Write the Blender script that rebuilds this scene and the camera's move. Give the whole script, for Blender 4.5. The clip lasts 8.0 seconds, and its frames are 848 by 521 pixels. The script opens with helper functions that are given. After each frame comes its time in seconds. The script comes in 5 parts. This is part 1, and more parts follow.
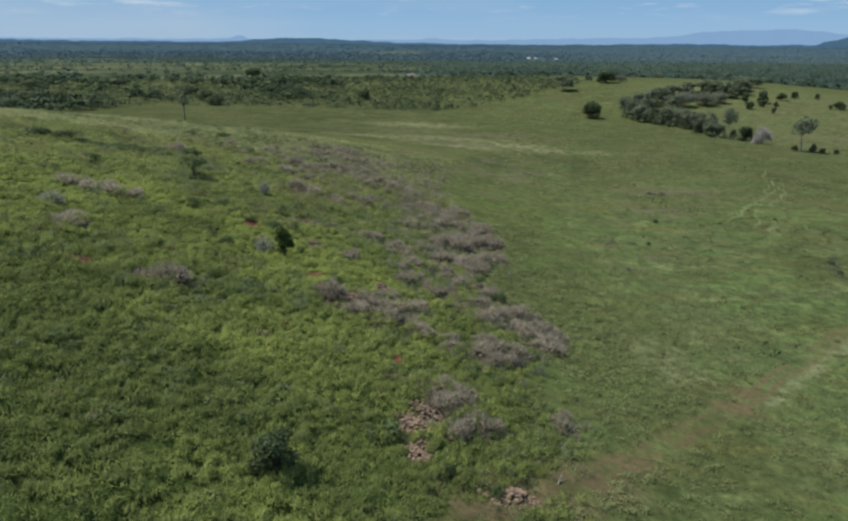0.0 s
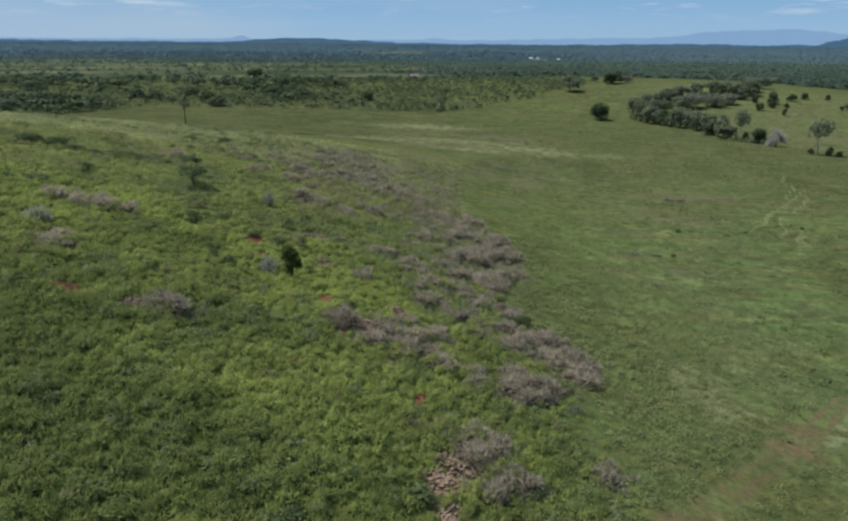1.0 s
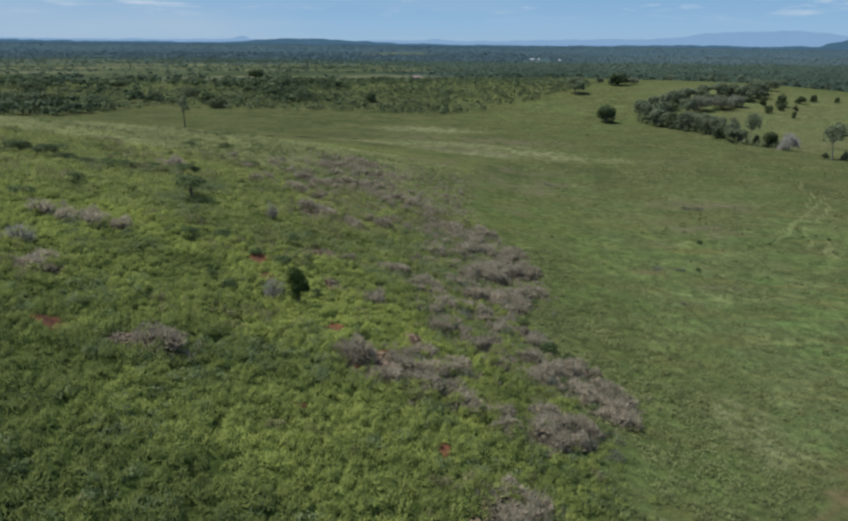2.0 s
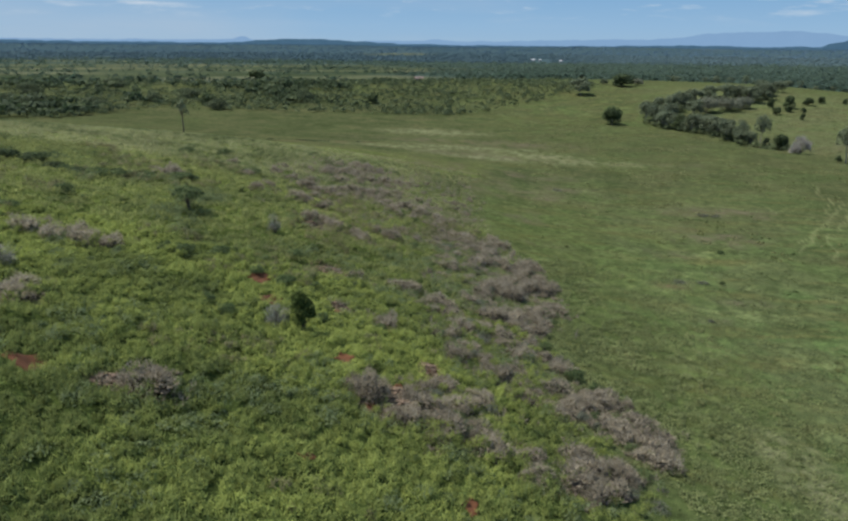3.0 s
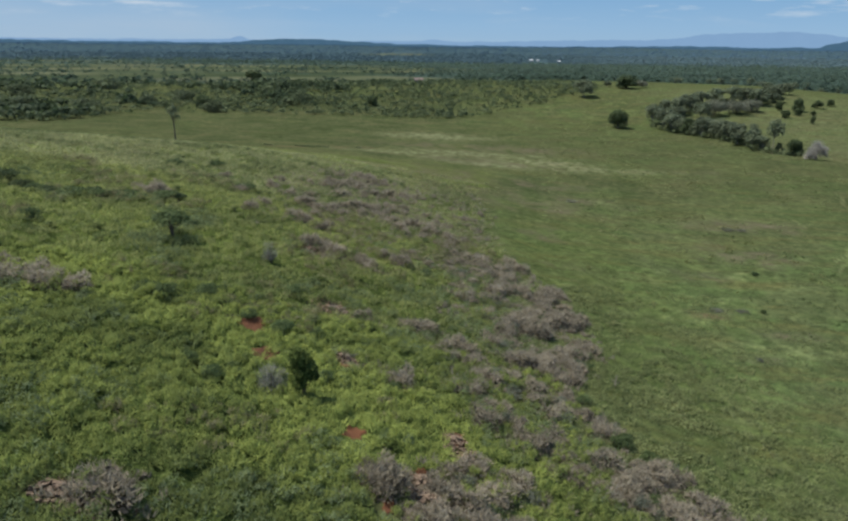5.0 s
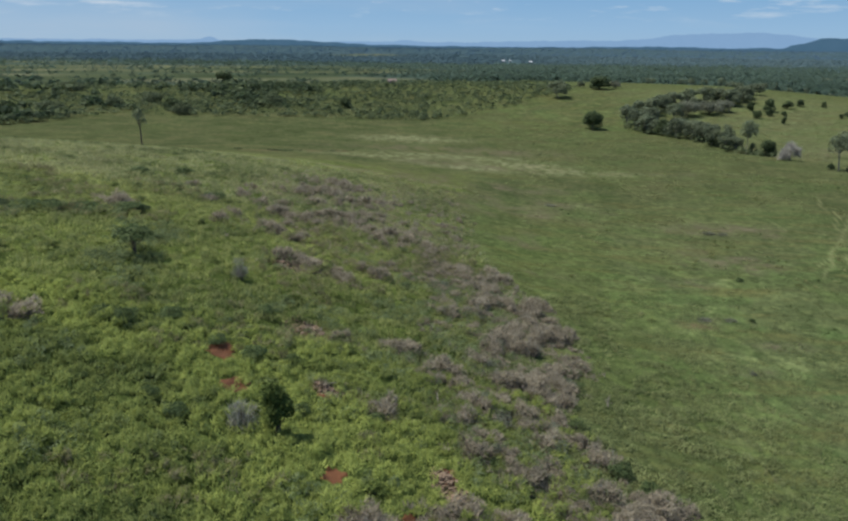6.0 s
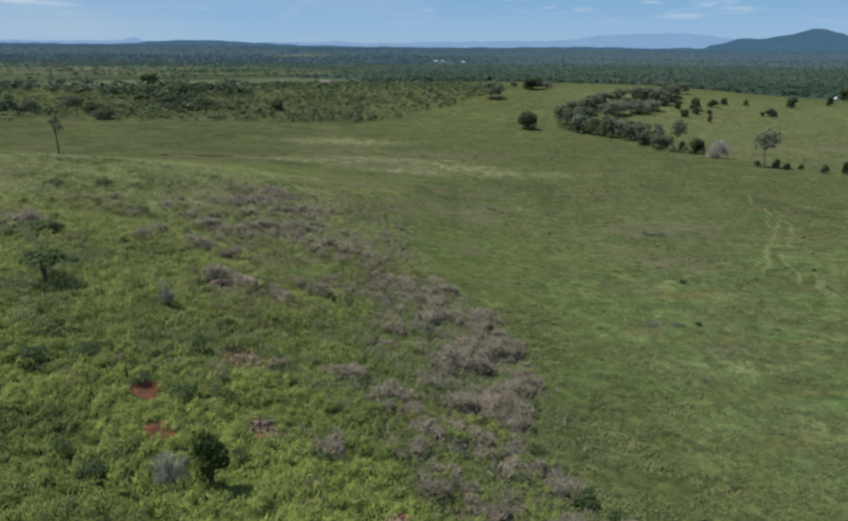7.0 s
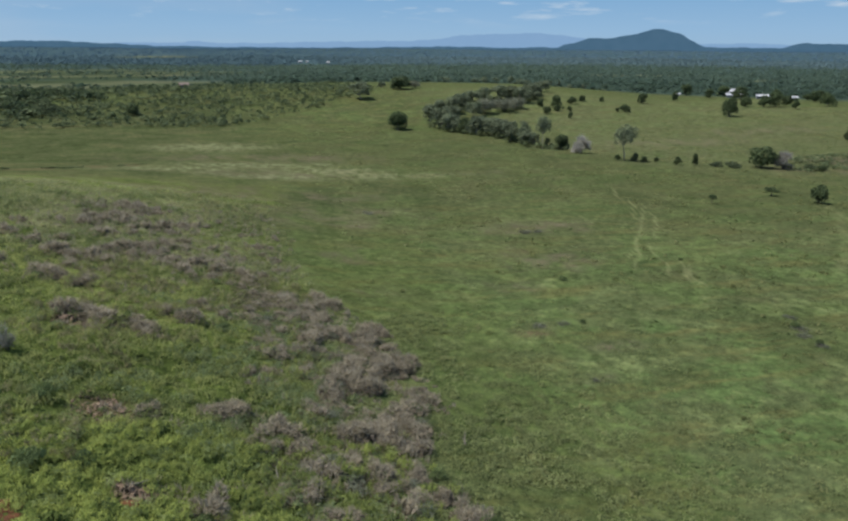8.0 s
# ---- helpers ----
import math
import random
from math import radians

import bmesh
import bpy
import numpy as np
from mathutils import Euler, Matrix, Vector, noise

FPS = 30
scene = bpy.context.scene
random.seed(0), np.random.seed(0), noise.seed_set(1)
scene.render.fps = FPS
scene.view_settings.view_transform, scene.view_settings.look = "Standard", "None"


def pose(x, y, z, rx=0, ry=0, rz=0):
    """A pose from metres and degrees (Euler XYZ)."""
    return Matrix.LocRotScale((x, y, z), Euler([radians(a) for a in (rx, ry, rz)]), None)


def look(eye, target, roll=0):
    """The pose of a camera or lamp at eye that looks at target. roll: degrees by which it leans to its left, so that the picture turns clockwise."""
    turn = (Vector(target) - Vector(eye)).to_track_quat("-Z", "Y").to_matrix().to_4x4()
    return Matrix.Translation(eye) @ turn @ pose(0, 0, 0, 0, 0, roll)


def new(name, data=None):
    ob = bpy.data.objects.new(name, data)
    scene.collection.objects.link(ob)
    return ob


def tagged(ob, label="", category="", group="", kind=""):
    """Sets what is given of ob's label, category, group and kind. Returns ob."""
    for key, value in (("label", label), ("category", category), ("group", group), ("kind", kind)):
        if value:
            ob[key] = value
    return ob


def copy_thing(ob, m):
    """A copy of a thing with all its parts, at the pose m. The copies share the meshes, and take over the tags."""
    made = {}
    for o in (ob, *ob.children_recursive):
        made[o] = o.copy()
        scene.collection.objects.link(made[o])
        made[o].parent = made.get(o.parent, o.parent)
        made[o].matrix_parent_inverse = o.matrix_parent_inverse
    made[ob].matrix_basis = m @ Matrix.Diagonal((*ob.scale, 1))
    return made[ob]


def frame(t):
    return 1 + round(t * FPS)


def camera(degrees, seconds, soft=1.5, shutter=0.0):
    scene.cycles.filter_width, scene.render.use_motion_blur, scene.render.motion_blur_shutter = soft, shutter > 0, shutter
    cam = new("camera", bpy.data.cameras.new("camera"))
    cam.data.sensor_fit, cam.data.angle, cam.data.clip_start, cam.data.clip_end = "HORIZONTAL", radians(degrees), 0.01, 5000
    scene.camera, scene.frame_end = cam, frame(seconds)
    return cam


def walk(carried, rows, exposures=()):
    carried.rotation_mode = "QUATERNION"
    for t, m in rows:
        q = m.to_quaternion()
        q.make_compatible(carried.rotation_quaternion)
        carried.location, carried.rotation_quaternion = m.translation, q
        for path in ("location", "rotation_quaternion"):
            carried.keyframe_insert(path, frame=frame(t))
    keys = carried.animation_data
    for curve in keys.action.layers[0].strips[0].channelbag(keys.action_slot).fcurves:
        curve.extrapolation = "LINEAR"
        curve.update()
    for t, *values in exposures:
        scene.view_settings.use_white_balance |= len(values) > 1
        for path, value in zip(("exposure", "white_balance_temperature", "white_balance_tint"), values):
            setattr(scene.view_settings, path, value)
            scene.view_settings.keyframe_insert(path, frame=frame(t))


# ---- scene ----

cam = camera(62.1, 8.0, soft=2.45)
PATH = [
    (0, (-0.143, -0.259, 29.846), (-0.129, 1.652, 29.256), 0.4),
    (0.5, (-0.845, 2.363, 29.896), (-0.833, 4.274, 29.305), 0.5),
    (1, (-1.469, 4.738, 29.947), (-1.459, 6.649, 29.357), 0.4),
    (1.5, (-2.128, 7.215, 30.024), (-2.118, 9.126, 29.435), 0.5),
    (3, (-3.741, 13.826, 30.203), (-3.733, 15.737, 29.616), 0.5),
    (3.5, (-4.209, 15.99, 30.321), (-4.2, 17.901, 29.733), 0.6),
    (4, (-4.559, 17.903, 30.395), (-4.551, 19.815, 29.807), 0.6),
    (5.5, (-5.397, 23.178, 30.624), (-5.362, 25.09, 30.038), 0.6),
    (6, (-5.571, 24.669, 30.699), (-5.483, 26.58, 30.114), 0.6),
    (6.5, (-5.692, 26.356, 30.766), (-5.526, 28.261, 30.182), 0.5),
    (7, (-5.775, 27.881, 30.848), (-5.512, 29.776, 30.266), 0.5),
    (7.5, (-5.724, 29.601, 30.9), (-5.309, 31.469, 30.318), 0.4),
    (8, (-5.641, 31.106, 30.935), (-5.038, 32.923, 30.355), 0.3),
]
walk(cam, [(t, look(eye, target, roll)) for t, eye, target, roll in PATH])

# ---- light ----
SUN_FROM = Vector((-0.55, 0.10, 1.0)).normalized()
world = bpy.data.worlds.new("world")
scene.world = world
world.use_nodes = True
wn = world.node_tree.nodes
sky = wn.new("ShaderNodeTexSky")
sky.sky_type, sky.sun_disc = "NISHITA", False
sky.sun_elevation = math.asin(SUN_FROM.z)
sky.sun_rotation = math.atan2(SUN_FROM.x, SUN_FROM.y)
sky.altitude, sky.dust_density = 200, 0.6
world.node_tree.links.new(sky.outputs[0], wn["Background"].inputs[0])
wn["Background"].inputs[1].default_value = 0.15
sun_data = bpy.data.lights.new("sun", "SUN")
sun_data.energy, sun_data.angle, sun_data.color = 4.8, radians(0.6), (1.0, 0.95, 0.87)
sun = new("sun", sun_data)
sun.matrix_world = look(SUN_FROM * 500, (0, 0, 0))
scene.view_settings.exposure = 0.84


# ---- materials ----
def material(name, rough=0.8, spec=0.2):
    m = bpy.data.materials.new(name)
    m.use_nodes = True
    b = m.node_tree.nodes["Principled BSDF"]
    b.inputs["Roughness"].default_value = rough
    b.inputs["Specular IOR Level"].default_value = spec
    return m, m.node_tree.nodes, m.node_tree.links, b


def noise_node(nodes, links, vec, scale, detail=5.0, rough=0.6):
    n = nodes.new("ShaderNodeTexNoise")
    n.inputs["Scale"].default_value, n.inputs["Detail"].default_value, n.inputs["Roughness"].default_value = scale, detail, rough
    links.new(vec, n.inputs["Vector"])
    return n.outputs["Fac"]


def ramp(nodes, links, fac, stops):
    r = nodes.new("ShaderNodeValToRGB")
    e = r.color_ramp.elements
    while len(e) < len(stops):
        e.new(0.5)
    for k, (p, c) in enumerate(stops):
        e[k].position, e[k].color = p, (*c, 1)
    links.new(fac, r.inputs[0])
    return r.outputs[0]


def mix(nodes, links, fac, a, b, how="MIX"):
    n = nodes.new("ShaderNodeMix")
    n.data_type, n.blend_type = "RGBA", how
    for sock, v in ((n.inputs[0], fac), (n.inputs[6], a), (n.inputs[7], b)):
        if isinstance(v, (int, float)):
            sock.default_value = v
        elif isinstance(v, tuple):
            sock.default_value = (*v, 1)
        else:
            links.new(v, sock)
    return n.outputs[2]


def math_node(nodes, links, op, a, b=0.0, clamp=False):
    n = nodes.new("ShaderNodeMath")
    n.operation, n.use_clamp = op, clamp
    for sock, v in ((n.inputs[0], a), (n.inputs[1], b)):
        if isinstance(v, (int, float)):
            sock.default_value = v
        else:
            links.new(v, sock)
    return n.outputs[0]


def attribute(nodes, name):
    n = nodes.new("ShaderNodeAttribute")
    n.attribute_name = name
    return n.outputs["Fac"]


def place_vec(nodes):
    return nodes.new("ShaderNodeNewGeometry").outputs["Position"]


def bumped(nodes, links, bsdf, fac, strength, distance):
    n = nodes.new("ShaderNodeBump")
    n.inputs["Strength"].default_value, n.inputs["Distance"].default_value = strength, distance
    links.new(fac, n.inputs["Height"])
    links.new(n.outputs[0], bsdf.inputs["Normal"])


def ground_material():
    m, n, l, b = material("grassland", 1.0, 0.0)
    v = place_vec(n)
    fine = noise_node(n, l, v, 2.6, 8, 0.8)
    mid = noise_node(n, l, v, 0.30, 5, 0.65)
    wide = noise_node(n, l, v, 0.045, 4, 0.6)
    # streaks of grass combed across the slope
    mp = n.new("ShaderNodeMapping")
    mp.inputs["Scale"].default_value = (0.05, 0.22, 0.2)
    mp.inputs["Rotation"].default_value = (0, 0, 0.35)
    l.new(v, mp.inputs["Vector"])
    streak = noise_node(n, l, mp.outputs[0], 1.0, 5, 0.65)
    tuft = noise_node(n, l, v, 0.9, 4, 0.7)
    # mosaic of grazed, rank, browned and straw-pale grass
    pad = ramp(n, l, mid, [(0.35, (0.034, 0.043, 0.016)), (0.5, (0.044, 0.056, 0.021)), (0.65, (0.055, 0.070, 0.026))])
    pad = mix(n, l, ramp(n, l, wide, [(0.42, (0, 0, 0)), (0.60, (0.7, 0.7, 0.7))]), pad, (0.039, 0.058, 0.021))
    pad = mix(n, l, ramp(n, l, noise_node(n, l, v, 0.085, 6, 0.65), [(0.48, (0, 0, 0)), (0.55, (0.9, 0.9, 0.9))]), pad, (0.040, 0.046, 0.021))
    pad = mix(n, l, ramp(n, l, streak, [(0.46, (0, 0, 0)), (0.70, (0.35, 0.35, 0.35))]), pad, (0.057, 0.069, 0.027))
    pad = mix(n, l, ramp(n, l, noise_node(n, l, v, 0.2, 8, 0.76), [(0.53, (0, 0, 0)), (0.64, (0.9, 0.9, 0.9))]), pad, (0.075, 0.086, 0.037))
    pad = mix(n, l, ramp(n, l, noise_node(n, l, v, 0.13, 7, 0.7), [(0.52, (0, 0, 0)), (0.60, (0.7, 0.7, 0.7))]), pad, (0.028, 0.036, 0.015))
    pad = mix(n, l, ramp(n, l, noise_node(n, l, v, 0.36, 6, 0.72), [(0.50, (0, 0, 0)), (0.62, (0.8, 0.8, 0.8))]), pad, (0.027, 0.035, 0.014))
    pad = mix(n, l, ramp(n, l, noise_node(n, l, mp.outputs[0], 1.7, 6, 0.7), [(0.50, (0, 0, 0)), (0.64, (0.75, 0.75, 0.75))]), pad, (0.052, 0.049, 0.020))
    rank = ramp(n, l, noise_node(n, l, v, 0.11, 7, 0.72), [(0.36, (0.019, 0.026, 0.011)), (0.50, (0.034, 0.041, 0.018)), (0.64, (0.051, 0.052, 0.025))])
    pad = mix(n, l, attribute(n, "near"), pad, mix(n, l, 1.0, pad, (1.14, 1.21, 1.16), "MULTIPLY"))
    pad = mix(n, l, attribute(n, "rank"), pad, rank)
    pad = mix(n, l, attribute(n, "foot"), pad, (0.035, 0.046, 0.012))
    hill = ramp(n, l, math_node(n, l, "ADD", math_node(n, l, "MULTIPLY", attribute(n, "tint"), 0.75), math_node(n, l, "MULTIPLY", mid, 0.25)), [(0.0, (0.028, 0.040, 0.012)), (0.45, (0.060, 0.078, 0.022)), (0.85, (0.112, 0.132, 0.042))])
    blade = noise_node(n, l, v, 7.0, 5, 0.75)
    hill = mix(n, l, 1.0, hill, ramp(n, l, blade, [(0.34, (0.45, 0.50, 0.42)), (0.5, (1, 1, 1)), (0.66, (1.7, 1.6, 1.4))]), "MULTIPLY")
    col = mix(n, l, attribute(n, "lush"), pad, hill)
    col = mix(n, l, 1.0, col, ramp(n, l, tuft, [(0.36, (0.74, 0.75, 0.74)), (0.5, (1, 1, 1)), (0.64, (1.30, 1.28, 1.22))]), "MULTIPLY")
    pale = math_node(n, l, "MULTIPLY", attribute(n, "pale"), ramp(n, l, noise_node(n, l, v, 0.5, 8, 0.78), [(0.44, (0, 0, 0)), (0.58, (0.85, 0.85, 0.85))]))
    dry = math_node(n, l, "MULTIPLY", attribute(n, "dry"), ramp(n, l, noise_node(n, l, v, 0.42, 7, 0.75), [(0.40, (0.15, 0.15, 0.15)), (0.56, (1, 1, 1))]))
    col = mix(n, l, dry, col, (0.074, 0.062, 0.042))
    col = mix(n, l, attribute(n, "trail"), col, (0.134, 0.138, 0.066))
    dirt = mix(n, l, blade, (0.030, 0.026, 0.013), (0.104, 0.083, 0.045))
    soil = math_node(n, l, "MULTIPLY", attribute(n, "soil"), ramp(n, l, noise_node(n, l, v, 1.6, 6, 0.75), [(0.38, (0, 0, 0)), (0.48, (1, 1, 1))]))
    col = mix(n, l, soil, col, dirt)
    # farmland and forest floor of the plain
    mf = n.new("ShaderNodeMapping")
    mf.inputs["Scale"].default_value = (0.5, 1.5, 1.0)
    l.new(v, mf.inputs["Vector"])
    field = ramp(n, l, noise_node(n, l, mf.outputs[0], 0.006, 3, 0.5), [(0.38, (0.022, 0.031, 0.016)), (0.5, (0.036, 0.045, 0.024)), (0.62, (0.064, 0.068, 0.040))])
    col = mix(n, l, attribute(n, "plain"), col, field)
    # woodland floor goes blue with distance, haze mixed into its base colour
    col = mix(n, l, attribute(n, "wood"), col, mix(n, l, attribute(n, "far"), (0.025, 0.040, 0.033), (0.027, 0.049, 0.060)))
    col = mix(n, l, pale, col, (0.116, 0.120, 0.064))
    col = mix(n, l, 1.0, col, ramp(n, l, fine, [(0.32, (0.66, 0.67, 0.66)), (0.5, (1, 1, 1)), (0.68, (1.36, 1.34, 1.28))]), "MULTIPLY")
    l.new(col, b.inputs["Base Color"])
    bumped(n, l, b, math_node(n, l, "ADD", fine, math_node(n, l, "MULTIPLY", blade, 0.5)), 0.6, 0.12)
    return m


def leaf_material(name, dark, light, scale=0.8, rough=0.7, tint="", through_light=0.4, sheen=0.08):
    """Foliage or dry stems: colour by the piece's own random value or tint, and by a soft noise in place."""
    m, n, l, b = material(name, rough, sheen)
    fac = noise_node(n, l, place_vec(n), scale, 3, 0.6)
    if tint:
        fac = math_node(n, l, "ADD", math_node(n, l, "MULTIPLY", fac, 0.35), math_node(n, l, "MULTIPLY", attribute(n, tint), 0.75), True)
    else:
        geo = n.new("ShaderNodeNewGeometry")
        fac = math_node(n, l, "ADD", math_node(n, l, "MULTIPLY", fac, 0.55), math_node(n, l, "MULTIPLY", geo.outputs["Random Per Island"], 0.45), True)
    steps = [(0.15 + 0.7 * k / 2, tuple(dark[i] + (light[i] - dark[i]) * k / 2 for i in range(3))) for k in range(3)]
    col = ramp(n, l, fac, steps)
    info = n.new("ShaderNodeObjectInfo")
    col = mix(n, l, 1.0, col, ramp(n, l, info.outputs["Random"], [(0, (0.84, 0.84, 0.84)), (1, (1.14, 1.14, 1.14))]), "MULTIPLY")
    l.new(col, b.inputs["Base Color"])
    t = n.new("ShaderNodeBsdfTranslucent")
    l.new(col, t.inputs["Color"])
    both = n.new("ShaderNodeMixShader")
    both.inputs[0].default_value = through_light
    l.new(b.outputs[0], both.inputs[1])
    l.new(t.outputs[0], both.inputs[2])
    l.new(both.outputs[0], n["Material Output"].inputs[0])
    return m


def solid_material(name, a, c, scale, rough=0.85, bump=0.3, dist=0.02):
    m, n, l, b = material(name, rough, 0.2)
    v = place_vec(n)
    f = noise_node(n, l, v, scale, 6, 0.65)
    g = noise_node(n, l, v, scale * 0.13, 3, 0.5)
    col = mix(n, l, f, a, c)
    col = mix(n, l, ramp(n, l, g, [(0.45, (0, 0, 0)), (0.7, (0.5, 0.5, 0.5))]), col, tuple(0.6 * q for q in a))
    l.new(col, b.inputs["Base Color"])
    bumped(n, l, b, f, bump, dist)
    return m


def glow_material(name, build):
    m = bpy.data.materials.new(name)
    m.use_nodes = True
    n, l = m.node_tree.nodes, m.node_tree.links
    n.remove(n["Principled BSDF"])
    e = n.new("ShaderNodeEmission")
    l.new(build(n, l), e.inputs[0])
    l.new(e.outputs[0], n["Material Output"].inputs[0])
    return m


def sky_colours(n, l):
    tc = n.new("ShaderNodeTexCoord").outputs["Object"]
    sep = n.new("ShaderNodeSeparateXYZ")
    l.new(tc, sep.inputs[0])
    h = math_node(n, l, "MULTIPLY", sep.outputs["Z"], 1 / 600.0, True)
    base = ramp(n, l, h, [(0.05, (0.178, 0.270, 0.368)), (0.25, (0.160, 0.262, 0.378)), (0.55, (0.126, 0.233, 0.364)), (1.0, (0.079, 0.166, 0.316))])
    mp = n.new("ShaderNodeMapping")
    mp.inputs["Scale"].default_value = (0.0024, 0.0024, 0.017)
    l.new(tc, mp.inputs["Vector"])
    puff = noise_node(n, l, mp.outputs[0], 1.0, 6, 0.62)
    mp2 = n.new("ShaderNodeMapping")
    mp2.inputs["Scale"].default_value = (0.0006, 0.0006, 0.004)
    l.new(tc, mp2.inputs["Vector"])
    veil = noise_node(n, l, mp2.outputs[0], 1.0, 4, 0.55)
    west = math_node(n, l, "MULTIPLY", sep.outputs["X"], -1 / 5200.0)
    veil = math_node(n, l, "ADD", veil, math_node(n, l, "MULTIPLY", west, 0.35))
    base = mix(n, l, ramp(n, l, veil, [(0.45, (0, 0, 0)), (0.85, (0.5, 0.5, 0.5))]), base, (0.241, 0.300, 0.367))
    high = ramp(n, l, h, [(0.28, (0, 0, 0)), (0.45, (1, 1, 1))])
    cloud = math_node(n, l, "MULTIPLY", ramp(n, l, puff, [(0.54, (0, 0, 0)), (0.74, (0.75, 0.75, 0.75))]), high)
    return mix(n, l, cloud, base, (0.363, 0.403, 0.442))


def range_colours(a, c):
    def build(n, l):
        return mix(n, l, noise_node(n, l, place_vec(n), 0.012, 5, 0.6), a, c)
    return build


GRASSLAND = ground_material()
GRASS = leaf_material("lush_grass", (0.112, 0.138, 0.046), (0.242, 0.284, 0.077), 0.5, 0.9, "tint", 0.5, 0.04)
ROUGH = leaf_material("rough_grass", (0.070, 0.088, 0.036), (0.166, 0.190, 0.080), 0.5, 0.9, "tint", 0.5, 0.04)
RIDGE = leaf_material("ridge_grass", (0.118, 0.127, 0.062), (0.222, 0.238, 0.106), 0.5, 0.9, "tint", 0.5, 0.04)
CREST = leaf_material("crest_grass", (0.102, 0.116, 0.052), (0.224, 0.252, 0.084), 0.5, 0.9, "tint", 0.5, 0.04)
SHORT = leaf_material("short_grass", (0.074, 0.092, 0.038), (0.136, 0.160, 0.070), 0.5, 0.9, "tint", 0.5, 0.04)
STRAW = leaf_material("straw", (0.074, 0.088, 0.030), (0.150, 0.158, 0.070), 0.5, 0.9, "tint", 0.5, 0.04)
HERB = leaf_material("low_herb_leaves", (0.034, 0.050, 0.018), (0.130, 0.158, 0.060), 0.7, 0.8, "tint", 0.3, 0.06)
BROWNGRASS = leaf_material("brownish_grass", (0.100, 0.096, 0.050), (0.196, 0.186, 0.098), 0.8, 0.9, "tint", 0.5, 0.04)
SAGEHERB = leaf_material("sage_herb_leaves", (0.062, 0.086, 0.043), (0.150, 0.184, 0.088), 0.8, 0.9, "tint", 0.4, 0.04)
DEAD = leaf_material("dry_twigs", (0.150, 0.131, 0.092), (0.332, 0.294, 0.212), 0.9, 0.9, "", 0.5, 0.04)
DEADWOOD = solid_material("weathered_wood", (0.085, 0.076, 0.062), (0.150, 0.136, 0.114), 8)
# darker copy of the dry twigs: the shade inside a bush as colour
SHADETWIG = leaf_material("shaded_twigs", (0.062, 0.053, 0.039), (0.138, 0.118, 0.088), 0.9, 0.9, "", 0.25, 0.04)
SILVERTWIG = leaf_material("bleached_twigs", (0.125, 0.128, 0.104), (0.250, 0.250, 0.210), 0.9, 0.9, "", 0.4, 0.04)
WEEDY = leaf_material("grey_weeds", (0.050, 0.054, 0.040), (0.115, 0.120, 0.090), 0.9, 0.9, "", 0.3)
HILLLEAF = leaf_material("hill_shrub_leaves", (0.016, 0.028, 0.008), (0.105, 0.135, 0.036), 1.6, 0.8, "", 0.4, 0.06)
PINKTWIG = leaf_material("pale_bare_twigs", (0.146, 0.140, 0.120), (0.282, 0.270, 0.236), 0.9, 0.9, "", 0.4, 0.04)
STEM = solid_material("dark_stems", (0.032, 0.024, 0.021), (0.073, 0.058, 0.052), 12)
HERBLEAF = leaf_material("bush_leaves", (0.036, 0.055, 0.022), (0.105, 0.138, 0.054), 0.7)
GREYLEAF = leaf_material("grey_green_leaves", (0.066, 0.074, 0.052), (0.142, 0.152, 0.108), 0.7, 0.9, "", 0.4, 0.04)
GUM = leaf_material("gum_leaves", (0.048, 0.064, 0.037), (0.130, 0.153, 0.092), 0.4)
SCRUBGREEN = leaf_material("thick_bush_leaves", (0.030, 0.044, 0.022), (0.094, 0.115, 0.060), 0.4)
DARKLEAF = leaf_material("dark_leaves", (0.019, 0.032, 0.014), (0.070, 0.093, 0.040), 0.6)
SCRUBLEAF = leaf_material("scrub_leaves", (0.020, 0.034, 0.016), (0.090, 0.112, 0.052), 0.06, 0.7, "tint")
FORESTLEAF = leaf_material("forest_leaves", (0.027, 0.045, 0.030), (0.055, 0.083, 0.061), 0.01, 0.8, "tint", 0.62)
# these two leaf colours hold the blue of aerial haze over far forest
BLUELEAF = leaf_material("hazed_distant_leaves", (0.024, 0.045, 0.056), (0.062, 0.092, 0.094), 0.01, 0.8, "tint")
HAZELEAF = leaf_material("hazed_horizon_leaves", (0.019, 0.043, 0.073), (0.054, 0.092, 0.130), 0.01, 0.8, "tint")
BARK = solid_material("pale_bark", (0.125, 0.110, 0.094), (0.209, 0.193, 0.172), 5)
DARKBARK = solid_material("dark_bark", (0.032, 0.026, 0.021), (0.073, 0.060, 0.047), 6)
REDSOIL = solid_material("red_soil", (0.042, 0.017, 0.007), (0.088, 0.036, 0.014), 3.5, 0.95, 0.6, 0.06)
ROCK = solid_material("rubble_stone", (0.078, 0.055, 0.036), (0.150, 0.108, 0.072), 4.0, 0.9, 0.5, 0.03)
ROOFMETAL = solid_material("white_roof_sheet", (0.20, 0.205, 0.21), (0.30, 0.30, 0.30), 0.6, 0.5, 0.1)
REDROOF = solid_material("faded_red_roof", (0.085, 0.062, 0.052), (0.130, 0.095, 0.080), 0.6, 0.6, 0.1)
WHITEROOF = solid_material("bright_white_roof", (0.30, 0.30, 0.30), (0.42, 0.42, 0.42), 0.6, 0.5, 0.1)
